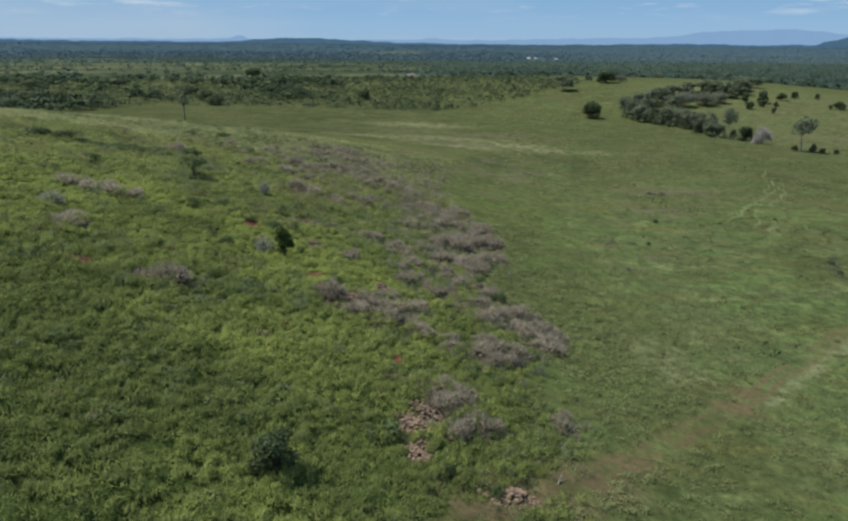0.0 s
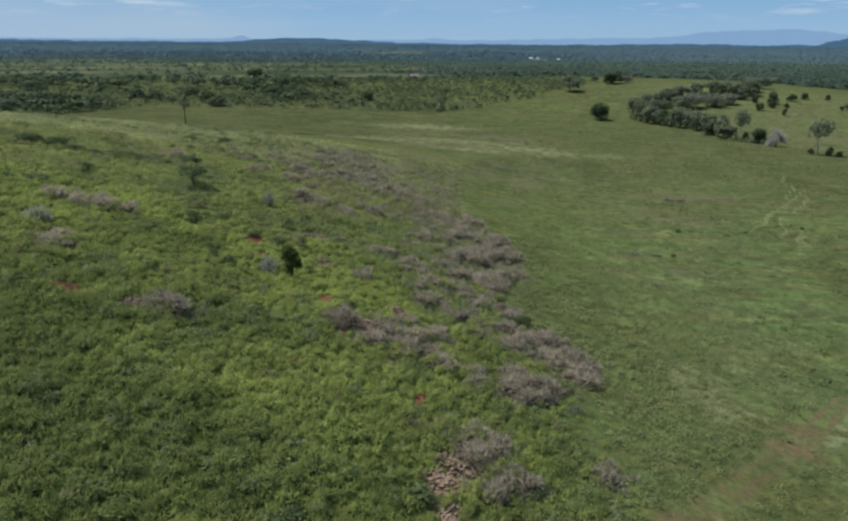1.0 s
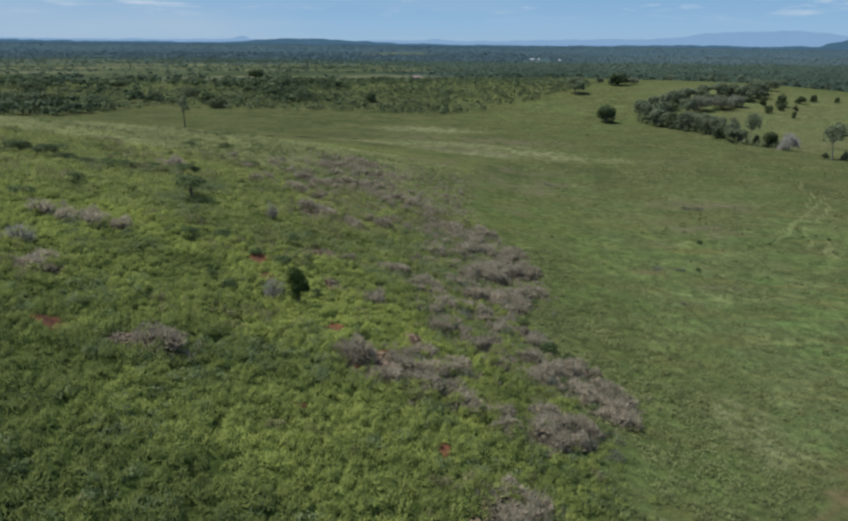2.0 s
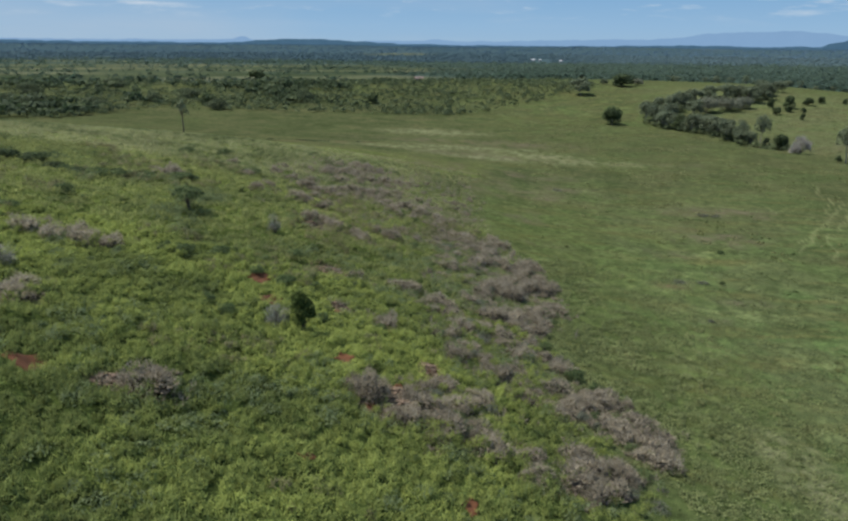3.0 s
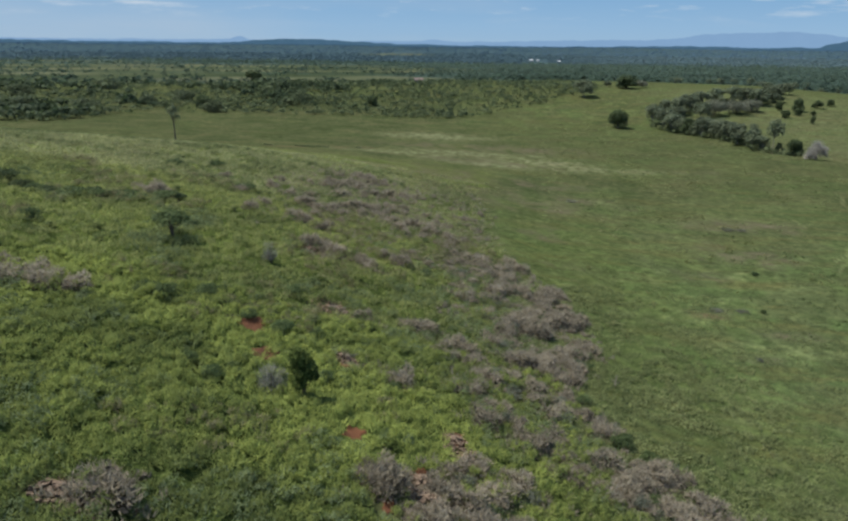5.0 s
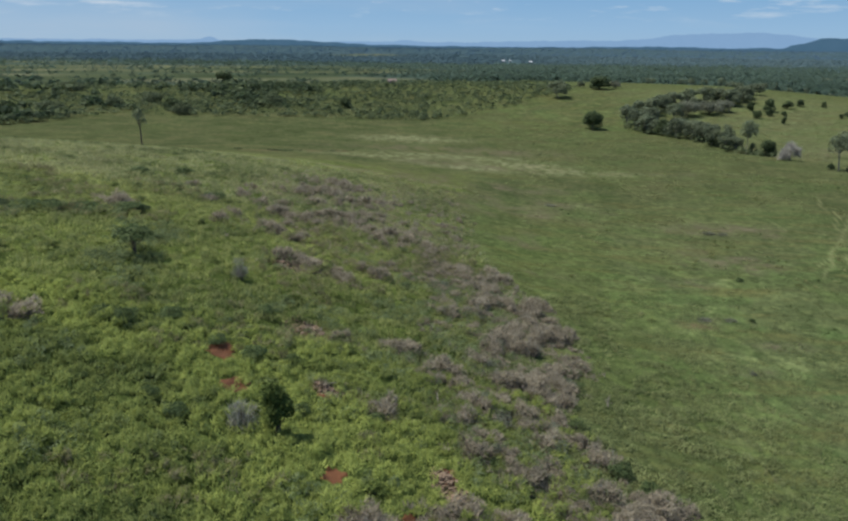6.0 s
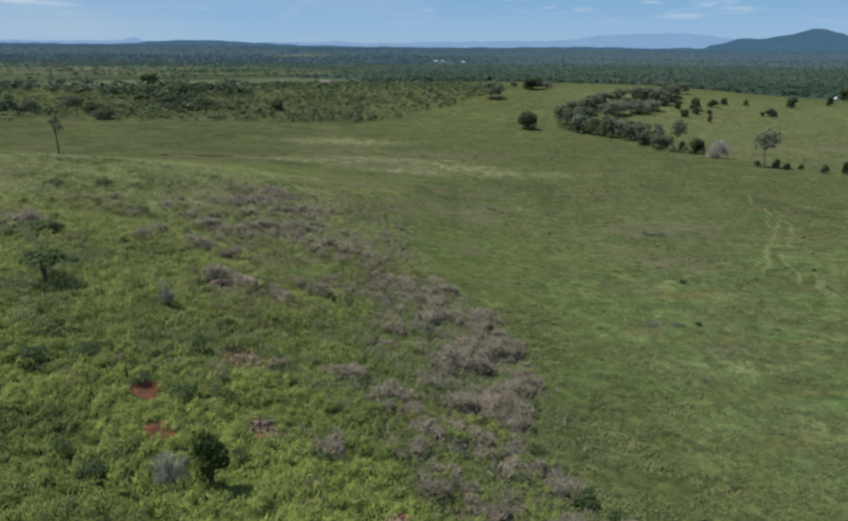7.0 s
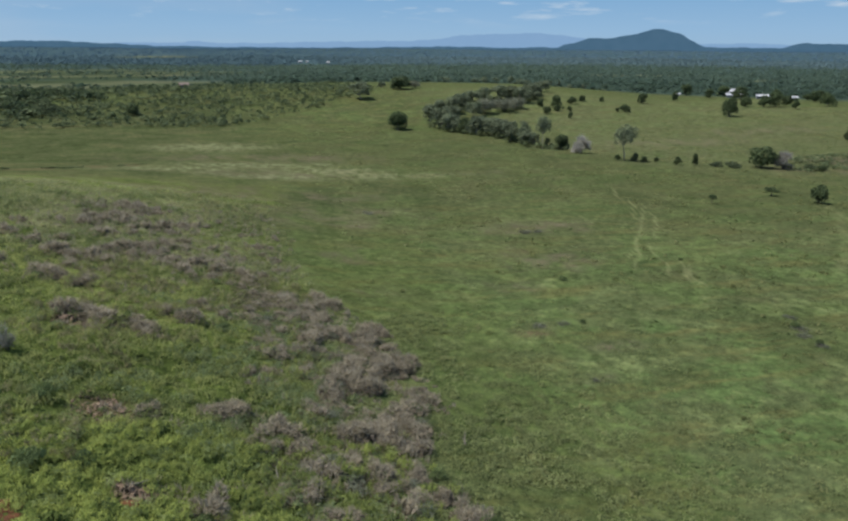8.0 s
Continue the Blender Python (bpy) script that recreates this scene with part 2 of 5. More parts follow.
WALLPAINT = solid_material("cream_wall_paint", (0.14, 0.138, 0.13), (0.21, 0.205, 0.19), 0.8, 0.8, 0.1)
GLASS = solid_material("dark_window_glass", (0.03, 0.035, 0.04), (0.06, 0.065, 0.07), 1.0, 0.15, 0.0)
SKYGLOW = glow_material("sky_backdrop", sky_colours)
# horizon hills emit a flat blue that stands for airlight, unlit by the sun
FARBLUE = glow_material("hazed_range_glow", range_colours((0.118, 0.200, 0.315), (0.134, 0.219, 0.335)))
FARHILL = glow_material("hazed_hill_glow", range_colours((0.029, 0.067, 0.108), (0.045, 0.088, 0.135)))


# ---- shape of the land ----
def smooth(a, b, v):
    v = np.clip((v - a) / (b - a), 0.0, 1.0)
    return v * v * (3 - 2 * v)


def belly(x, y):
    """x of the foot of the hill at y, where the slope runs out into the paddock."""
    return 15.5 - 16.2 * y / 100 + 9.15 * (y / 100) ** 2


def ground(x, y):
    """Height of the land: a spur of hill on the west, a paddock falling to a gully, a low rise, then a wide plain."""
    x, y = np.asarray(x, float), np.asarray(y, float)
    r = np.hypot(x, y)
    yy = np.clip(y, -60, 240)
    pad = 6.73 - 2.22 * x / 100 - 1.555 * y / 100
    pad = np.logaddexp(0, (pad + 0.6) / 1.2) * 1.2 - 0.6
    pad = np.minimum(pad, 9.0)
    h = 0.372 * 7.92 * np.logaddexp(0, (belly(x, yy) - x) / 7.92)
    h = 16.05 * np.tanh(h / 16.05) / (1 + np.exp((y - 154) / 24.4))
    # gully that runs from the grove towards the south-east
    gy = 221 - 0.55 * (x - 107) + 14 * np.sin(x / 31)
    gully = -2.2 * np.exp(-((y - gy - 13) / 9) ** 2) * smooth(70, 115, x)
    # broken bank on the far side of the gully
    bank = 2.4 * np.exp(-((x - 165) / 17) ** 2 - ((y - 182) / 6.5) ** 2)
    near = pad + h + gully + bank
    # the rise with the far crest, then the plain
    az = np.arctan2(x, np.maximum(y, 1e-6))
    east = smooth(0.38, 0.62, az)
    rise = 9.4 * (1 - east) + 5.0 * east + 0.8 * np.sin(x / 70.0)
    plain = -6 - 7 * smooth(750, 2000, r) + 30 * smooth(2400, 4700, r)
    plain = plain + 3.5 * np.sin(x / 310 + 1) * np.sin(y / 420) * smooth(700, 1500, r)
    crest = 430 + 25 * np.sin(x / 90)
    far = rise + (plain - rise) * smooth(crest, crest + 300, r)
    return near + (far - near) * smooth(285, 415, r)


def vnoise(x, y, size, seed=0):
    """Soft value noise, 0 to 1, with lumps of the given size."""
    x, y = np.asarray(x, float) / size, np.asarray(y, float) / size
    ix, iy = np.floor(x), np.floor(y)
    fx, fy = x - ix, y - iy
    fx, fy = fx * fx * (3 - 2 * fx), fy * fy * (3 - 2 * fy)

    def h(a, b):
        v = np.sin(a * 127.1 + b * 311.7 + seed * 74.7) * 43758.5453
        return v - np.floor(v)
    return (h(ix, iy) * (1 - fx) + h(ix + 1, iy) * fx) * (1 - fy) + (h(ix, iy + 1) * (1 - fx) + h(ix + 1, iy + 1) * fx) * fy


def lumps(x, y, size, seed=0):
    return 0.6 * vnoise(x, y, size, seed) + 0.28 * vnoise(x, y, size * 0.45, seed + 1) + 0.12 * vnoise(x, y, size * 0.2, seed + 2)


def near_line(x, y, line):
    """Distance to a line of points in the plan."""
    best = np.full(np.shape(x), 1e9)
    for (ax, ay), (bx, by) in zip(line, line[1:]):
        dx, dy = bx - ax, by - ay
        t = np.clip(((x - ax) * dx + (y - ay) * dy) / (dx * dx + dy * dy), 0, 1)
        best = np.minimum(best, np.hypot(x - ax - t * dx, y - ay - t * dy))
    return best


def raw_mesh(name, verts, quads, mat, attrs=None, smooth_faces=False):
    """A mesh from arrays; quads is (n, 3) or (n, 4)."""
    me = bpy.data.meshes.new(name)
    verts, quads = np.asarray(verts, np.float32), np.asarray(quads, np.int32)
    k = quads.shape[1]
    me.vertices.add(len(verts))
    me.vertices.foreach_set("co", verts.ravel())
    me.loops.add(quads.size)
    me.loops.foreach_set("vertex_index", quads.ravel())
    me.polygons.add(len(quads))
    me.polygons.foreach_set("loop_start", np.arange(0, quads.size, k, dtype=np.int32))
    me.polygons.foreach_set("loop_total", np.full(len(quads), k, np.int32))
    me.polygons.foreach_set("use_smooth", np.full(len(quads), smooth_faces))
    for key, val in (attrs or {}).items():
        me.attributes.new(key, "FLOAT", "POINT").data.foreach_set("value", np.asarray(val, np.float32).ravel())
    me.update(calc_edges=True)
    me.materials.append(mat)
    return me


def part(name, me, parent, label="", m=None):
    ob = new(name, me)
    ob.parent = parent
    if m is not None:
        ob.matrix_basis = m
    return tagged(ob, label)


def unit(v):
    return v / np.maximum(np.linalg.norm(v, axis=-1, keepdims=True), 1e-9)


def cards(rng, centre, normal, size, long=1.5):
    """Leaf-like pieces: an uneven four-sided blade at each centre, facing its normal."""
    n = len(centre)
    normal = unit(normal)
    side = unit(np.cross(normal, rng.normal(size=(n, 3))))
    up = np.cross(normal, side)
    s = np.asarray(size).reshape(-1, 1) * 0.5
    j = rng.uniform(0.6, 1.3, size=(n, 4, 1))
    v = np.stack([centre + side * s * long * j[:, 0], centre + up * s * j[:, 1] + normal * s * 0.25, centre - side * s * long * j[:, 2], centre - up * s * j[:, 3] - normal * s * 0.2], 1)
    return v.reshape(-1, 3), np.arange(4 * n).reshape(-1, 4)


def blades(rng, base, tip, width):
    """Thin tapered blades or twigs from base to tip."""
    n = len(base)
    d = unit(tip - base)
    side = unit(np.cross(d, rng.normal(size=(n, 3)))) * np.asarray(width).reshape(-1, 1) * 0.62
    v = np.stack([base - side, base + side, tip], 1)
    return v.reshape(-1, 3), np.arange(3 * n).reshape(-1, 3)


def tube(points, radii, sides=6):
    """A tapered limb through the points."""
    points = [Vector(p) for p in points]
    verts, faces = [], []
    for k, p in enumerate(points):
        d = (points[min(k + 1, len(points) - 1)] - points[max(k - 1, 0)]).normalized()
        a = d.orthogonal().normalized()
        b = d.cross(a)
        for s in range(sides):
            w = 2 * math.pi * s / sides
            verts.append(tuple(p + (a * math.cos(w) + b * math.sin(w)) * radii[k]))
    for k in range(len(points) - 1):
        for s in range(sides):
            t = (s + 1) % sides
            faces.append((k * sides + s, k * sides + t, (k + 1) * sides + t, (k + 1) * sides + s))
    return np.array(verts), np.array(faces)


def joined(pieces):
    vs, fs, o = [], [], 0
    for v, q in pieces:
        vs.append(v)
        fs.append(np.asarray(q) + o)
        o += len(v)
    return np.concatenate(vs), np.concatenate(fs)


# trails, soil and pale grass in the plan
DIRT_TRACK = [(-1, 22.5), (2.3, 25.1), (5.8, 28.8), (9.9, 32.3), (14.4, 36), (19.1, 40.6), (27.5, 48.3), (32, 52.2), (38.7, 58.6), (52, 71)]
PALE_STRIP = [(24.5, 43.6), (27.2, 46.3), (33.8, 52.4), (41, 59)]
STOCK_TRAILS = [
    [(79.1, 160.1), (73.2, 146.8), (72.5, 143.0), (67.2, 134.0), (65.2, 129.1)],
    [(59.3, 121.2), (55.7, 117.8), (52.1, 112.1), (48.4, 108.4)],
    [(73.4, 139.1), (67.9, 131.6), (60.7, 122.8), (55.3, 115.2), (51.2, 108.8), (46.1, 103.1)],
    [(70.8, 134.7), (66.6, 127.5), (59.8, 117.5)],
    [(56.7, 114.8), (54.1, 109.3), (52.1, 104.2), (49.2, 99.9)],
    [(54.9, 106.2), (51.7, 100.5), (50.8, 98.4)],
    [(54.5, 103.6), (52.9, 100.2), (50.3, 95.6)],
    [(56.8, 134.1), (56.6, 131.9), (56.6, 129.3)],
    [(112, 138), (105.7, 127.8), (95, 116), (83.7, 105), (70, 94)],
    [(89.8, 148.6), (92.4, 146.8), (100.5, 140.9), (105.5, 136.3), (110.3, 132.0)],
    [(17, 68), (17.8, 64.2), (16.6, 60), (18.5, 55), (17, 50)],
    [(14.5, 72), (13.0, 68.2), (12.2, 64)],
]
PALE_SPOTS = [(0.6, 241, 16, 9), (8, 200, 20, 5), (25, 191, 14, 4), (38, 182, 12, 3.5), (-11, 191, 14, 5), (7, 181, 12, 3), (19.4, 47.6, 2.0, 2.6), (18.8, 52.4, 1.8, 1.6), (22.8, 189, 12, 3), (268, 336, 16, 5), (300, 345, 14, 5)]
DRY_SPOTS = [(163, 178, 20, 6), (205, 246, 22, 9), (186, 250, 12, 6), (150, 232, 26, 9), (4, 140, 9, 3), (22, 214, 16, 8), (13, 134, 8, 5), (20, 142, 9, 4), (2, 215, 22, 6), (38, 110, 6, 5), (46, 128, 9, 5), (22.8, 86.3, 2.2, 1.0), (26.6, 87.4, 3.0, 1.2), (41.9, 124.9, 3.0, 1.5), (18, 158, 9, 5), (10, 141, 9, 4), (14, 116, 4, 3), (13, 186, 16, 6), (27, 100, 3, 2), (145, 172, 9, 5), (160, 168, 12, 6), (10, 113, 3.5, 3), (18, 71, 1.4, 0.9), (24, 75.7, 1.6, 0.9), (11.5, 98.4, 2.5, 1), (29, 81.8, 2.5, 1), (14, 137.5, 6, 2), (61, 183, 5, 2)]
RED_SOIL = [(-15.2, 61.5, 0.8, 1.0), (-13.8, 57.9, 0.85, 0.75), (-8.2, 51.6, 0.55, 0.6), (-3.0, 53.8, 0.5, 0.9), (-21.5, 42.7, 0.85, 0.65), (-1.5, 40.0, 0.35, 0.7), (-11.6, 57.6, 0.35, 0.3), (-4.7, 49.6, 0.45, 0.35), (-6.3, 46.6, 0.3, 0.7), (-8.6, 40.6, 0.4, 0.3), (-9.2, 58.9, 0.4, 0.35)]
RUBBLE = [(0.3, 34.0, 1.0, 1.3), (-0.5, 32.1, 0.9, 0.9), (-0.2, 29.8, 0.6, 1.0), (-11.2, 67.6, 1.3, 1.4), (-9.3, 59.6, 0.8, 0.6), (-17.6, 42.9, 0.8, 0.8), (-4.6, 47.6, 0.9, 0.8), (4.0, 27.4, 1.2, 0.6), (-14.2, 80.4, 1.2, 0.6), (-3.2, 53.4, 0.55, 0.9), (-2.6, 51.9, 0.45, 0.9), (-4.8, 48.7, 0.8, 0.7)]
BARE_SPOTS = [(23.2, 86.0, 1.5, 0.8), (5.4, 28.0, 3.0, 1.7), (9.0, 30.6, 2.6, 1.6), (11.6, 33.0, 1.5, 1.1), (3.0, 26.2, 2.4, 1.3), (21.6, 42.6, 1.5, 0.9), (23.4, 45.0, 1.1, 1.0)]
WORN_SPOTS = [(-9.7, 54.0, 1.3, 1.0), (-2.5, 26.2, 2.8, 3.2), (0.4, 25.4, 2.0, 1.6), (-6.6, 47.4, 1.0, 1.4)]
SCRUB_FRONT = [(-330, 232), (-160, 240), (-122, 246), (-112, 284), (-102, 300), (-75, 297), (-44, 303), (-10, 300), (10, 301), (23, 316), (36, 330), (53, 348), (66, 364), (95, 396)]
CLEARINGS = [(630, 960, 60, 34), (-90, 2880, 150, 90), (-760, 1560, 190, 70), (-300, 1300, 120, 60), (660, 750, 40, 22)]
RIDGE_LINE = [(-46, 81.5), (-42.4, 82.8), (-37.6, 80.6), (-34.5, 82.4), (-31.7, 84.4), (-27.5, 86)]
DARK_HERBS = [(-15, 26, 11, 8), (-24, 34, 6, 5), (-17, 41, 4, 3), (-12.5, 44.6, 5, 2), (-20, 56, 4, 2), (-8, 45.5, 2.5, 2)]
DITCH = [(-41.4, 188.4), (-38.9, 186.1), (-34.8, 187.7), (-30.2, 189.3), (-22.6, 194.0), (-14.7, 201.0)]
RANK_SPOTS = [(202, 248, 26, 9), (163, 180, 20, 7), (240, 262, 16, 6), (50, 80.5, 4.5, 3.2), (47.5, 74.5, 3.2, 1.5), (52, 90, 3, 1.6), (-10, 250, 45, 40), (-50, 215, 40, 38), (12, 155, 16, 14), (40, 160, 14, 12), (50, 100, 8, 2.5), (75, 140, 8, 4)]
# edges of the belt of dry brush along the flank: y, x of its west and east side
BRUSH_BELT = [(47.5, 7.0, 9.0), (50.5, 4.6, 11.0), (53, 1.8, 13.6), (55, -0.6, 9.0), (58, -1.9, 7.2), (62, -3.2, 6.0), (66, -2.8, 6.4), (70, -1.8, 8.0), (76, -2.6, 8.8), (83.5, -3.0, 10.4), (88, -6.0, 8.4), (94, -6.4, 5.2), (100, -12.6, 0.6), (107, -15.5, -4.0), (115, -17.8, -5.6), (128, -19.0, -11.0)]
BRUSH_SPOTS = [(7.0, 81.3, 2.2, 1.5), (0.4, 75.3, 1.0, 0.8), (3.0, 84.0, 1.2, 0.9), (1.9, 35.2, 1.7, 2.2), (2.6, 32.9, 1.0, 0.8), (8.3, 36.4, 0.7, 0.5), (-15.6, 97.6, 2.0, 1.5), (-12.0, 80.8, 2.4, 1.5), (-7.2, 84.0, 1.3, 1.0), (-9.6, 66.4, 1.2, 0.9), (-4.6, 68.4, 0.9, 0.7), (-8.7, 59.8, 0.9, 0.7), (-6.6, 58.4, 1.0, 0.7), (-30.2, 61.2, 2.3, 0.9), (-26.4, 60.2, 1.9, 0.9), (-25.0, 49.4, 1.7, 1.1), (-16.6, 42.6, 1.4, 1.0), (-18.8, 42.8, 0.6, 0.5), (-31.0, 88.4, 1.8, 0.9), (-16.0, 114.5, 2.0, 2.2), (-12.0, 102.5, 1.1, 1.6), (-8.6, 99.5, 1.8, 1.6), (-3.6, 100.2, 1.6, 2.4), (-7.4, 117, 1.0, 2.2), (-13.0, 124, 2.2, 2.6), (-16.0, 89.5, 1.6, 1.0), (-0.6, 62.0, 2.5, 2.0), (1.8, 62.6, 1.7, 1.4), (3.5, 62.2, 1.5, 1.2), (4.7, 60.2, 0.9, 0.8), (1.7, 55.7, 1.6, 1.3), (2.6, 53.8, 1.3, 1.1), (-2.4, 49.2, 1.5, 1.2), (-0.4, 49.9, 1.5, 1.2), (-4.6, 47.2, 2.4, 1.9), (-2.4, 45.5, 0.9, 0.8), (-0.9, 45.8, 1.4, 1.1), (4.4, 52.1, 1.3, 1.0), (6.2, 52.3, 1.7, 1.4), (7.5, 50.6, 1.5, 1.2), (5.1, 46.2, 1.7, 1.4), (2.9, 43.6, 1.2, 1.0), (1.7, 46.4, 0.9, 0.8), (3.6, 78.8, 1.9, 1.5), (6.6, 78.6, 2.2, 1.7), (-2.2, 66.3, 1.3, 1.0), (3.7, 68.3, 2.4, 2.0), (-2.8, 60.4, 1.0, 0.8), (5.2, 44.2, 1.0, 0.9), (7.3, 45.8, 1.2, 0.9)]


def spots(x, y, rows, soft=0.5):
    """1 inside the oval spots, 0 outside, with ragged rims."""
    out = np.zeros(np.shape(x))
    wob = 0.55 * (vnoise(x, y, 1.6, 5) - 0.5) + 0.5 * (vnoise(x, y, 6.0, 6) - 0.5)
    for cx, cy, a, b in rows:
        d = np.hypot((x - cx) / a, (y - cy) / b) + wob
        out = np.maximum(out, 1 - smooth(1 - soft, 1 + soft, d))
    return out


def brush_at(x, y):
    """How thick the dry brush stands on the flank of the hill, 0 to 1."""
    rows = np.array(BRUSH_BELT)
    wob = 2.6 * (lumps(x, y, 4.5, 170) - 0.5)
    west, east = np.interp(y, rows[:, 0], rows[:, 1]), np.interp(y, rows[:, 0], rows[:, 2])
    belt = smooth(-1.6, 1.4, x - west + wob) * smooth(-0.8, 0.9, east - x + 0.5 * wob) * smooth(46, 48.5, y) * (1 - smooth(124, 131, y))
    gaps = 0.08 + 0.60 * smooth(0.41, 0.60, lumps(x, y, 2.6, 171) + 0.04 * smooth(0, 5, x - west))
    lean = np.clip((x - west) / (east - west), 0, 1)
    belt = belt * (1 + (0.85 * lean - 0.55) * smooth(84, 92, y))
    stray = 0.10 * lush_at(x, y) * smooth(80, 92, y) * (1 - smooth(118, 130, y)) * smooth(-30, -16, x)
    return np.maximum(np.maximum(belt * gaps, stray), 1.25 * spots(x, y, BRUSH_SPOTS, 0.4))


def scrub_at(x, y):
    """The belt of scrub beyond the hill, west of the rise."""
    south = np.interp(x, [p[0] for p in SCRUB_FRONT], [p[1] for p in SCRUB_FRONT]) + 9 * (lumps(x, y, 22, 120) - 0.5)
    return smooth(-3, 5, y - south) * (1 - smooth(405, 470, np.hypot(x, y))) * (1 - smooth(58, 92, x - 0.10 * (y - 300)))


def lush_at(x, y):
    edge = belly(x, np.clip(y, -60, 200)) - 5.0 + 5 * (lumps(x, y, 9, 3) - 0.5)
    return smooth(-3.0, 3.0, edge - x) * (1 - smooth(150, 185, y))


def woodland_at(x, y):
    """How wooded the plain is, 0 to 1."""
    r, az = np.hypot(x, y), np.arctan2(x, y)
    open_west = 0.66 * (1 - smooth(-0.10, 0.18, az)) * (1 - smooth(1250, 1700, r))
    w = lumps(x * 0.22, y, 150, 8) + 0.55 - open_west
    rows = np.abs(((y + 0.12 * x + 90 * lumps(x, y, 260, 9)) / 210.0) % 1.0 - 0.5) < 0.06
    hedge = 0.75 * rows * (lumps(x, y, 120, 10) > 0.38) * (1 - smooth(2300, 2600, r))
    return np.maximum(smooth(0.62, 0.82, w), hedge) * smooth(460, 600, r) * (1 - spots(x, y, CLEARINGS, 0.4))


def grass_tint(x, y):
    """How bright and yellow the hill's grass is, 0 to 1."""
    t = 0.50 + 0.75 * (lumps(x, y, 4.0, 50) - 0.5) + 0.60 * (lumps(x, y, 1.5, 55) - 0.5)
    t = t - 0.12 * smooth(0.5, 0.75, lumps(x, y, 15, 70)) - 0.34 * spots(x, y, DARK_HERBS, 0.8) - 0.16 * smooth(82, 112, y)
    t = t + 0.18 * smooth(44, 58, y) * (1 - smooth(92, 110, y)) - 0.12 * (1 - smooth(32, 48, y)) - 0.16 * smooth(-6, -1, x)
    t = t + 0.20 * smooth(-14, -6, x) * (1 - smooth(-3, 3, x)) * (1 - smooth(52, 62, y)) - 0.10 * (1 - smooth(-22, -14, x)) * (1 - smooth(50, 60, y))
    t = t - 0.08 * (1 - smooth(-17, -9, x)) * smooth(50, 58, y) * (1 - smooth(84, 92, y))
    return np.clip(t, 0, 1)


def swell(x, y):
    """Small swells of the land, with the lumps of the grass sward on the hill."""
    r = np.hypot(x, y)
    lump = 0.50 * (lumps(x, y, 1.8, 2) - 0.5) + 0.34 * (vnoise(x, y, 0.75, 4) - 0.5)
    flat = 0.06 * (lumps(x, y, 2.0, 5) - 0.5)
    lush = lush_at(x, y)
    return smooth(10, 20, r) * ((1 - smooth(150, 420, r)) * 0.35 * (lumps(x, y, 7, 1) - 0.5) + (1 - smooth(70, 150, r)) * (lush * lump + (1 - lush) * flat))


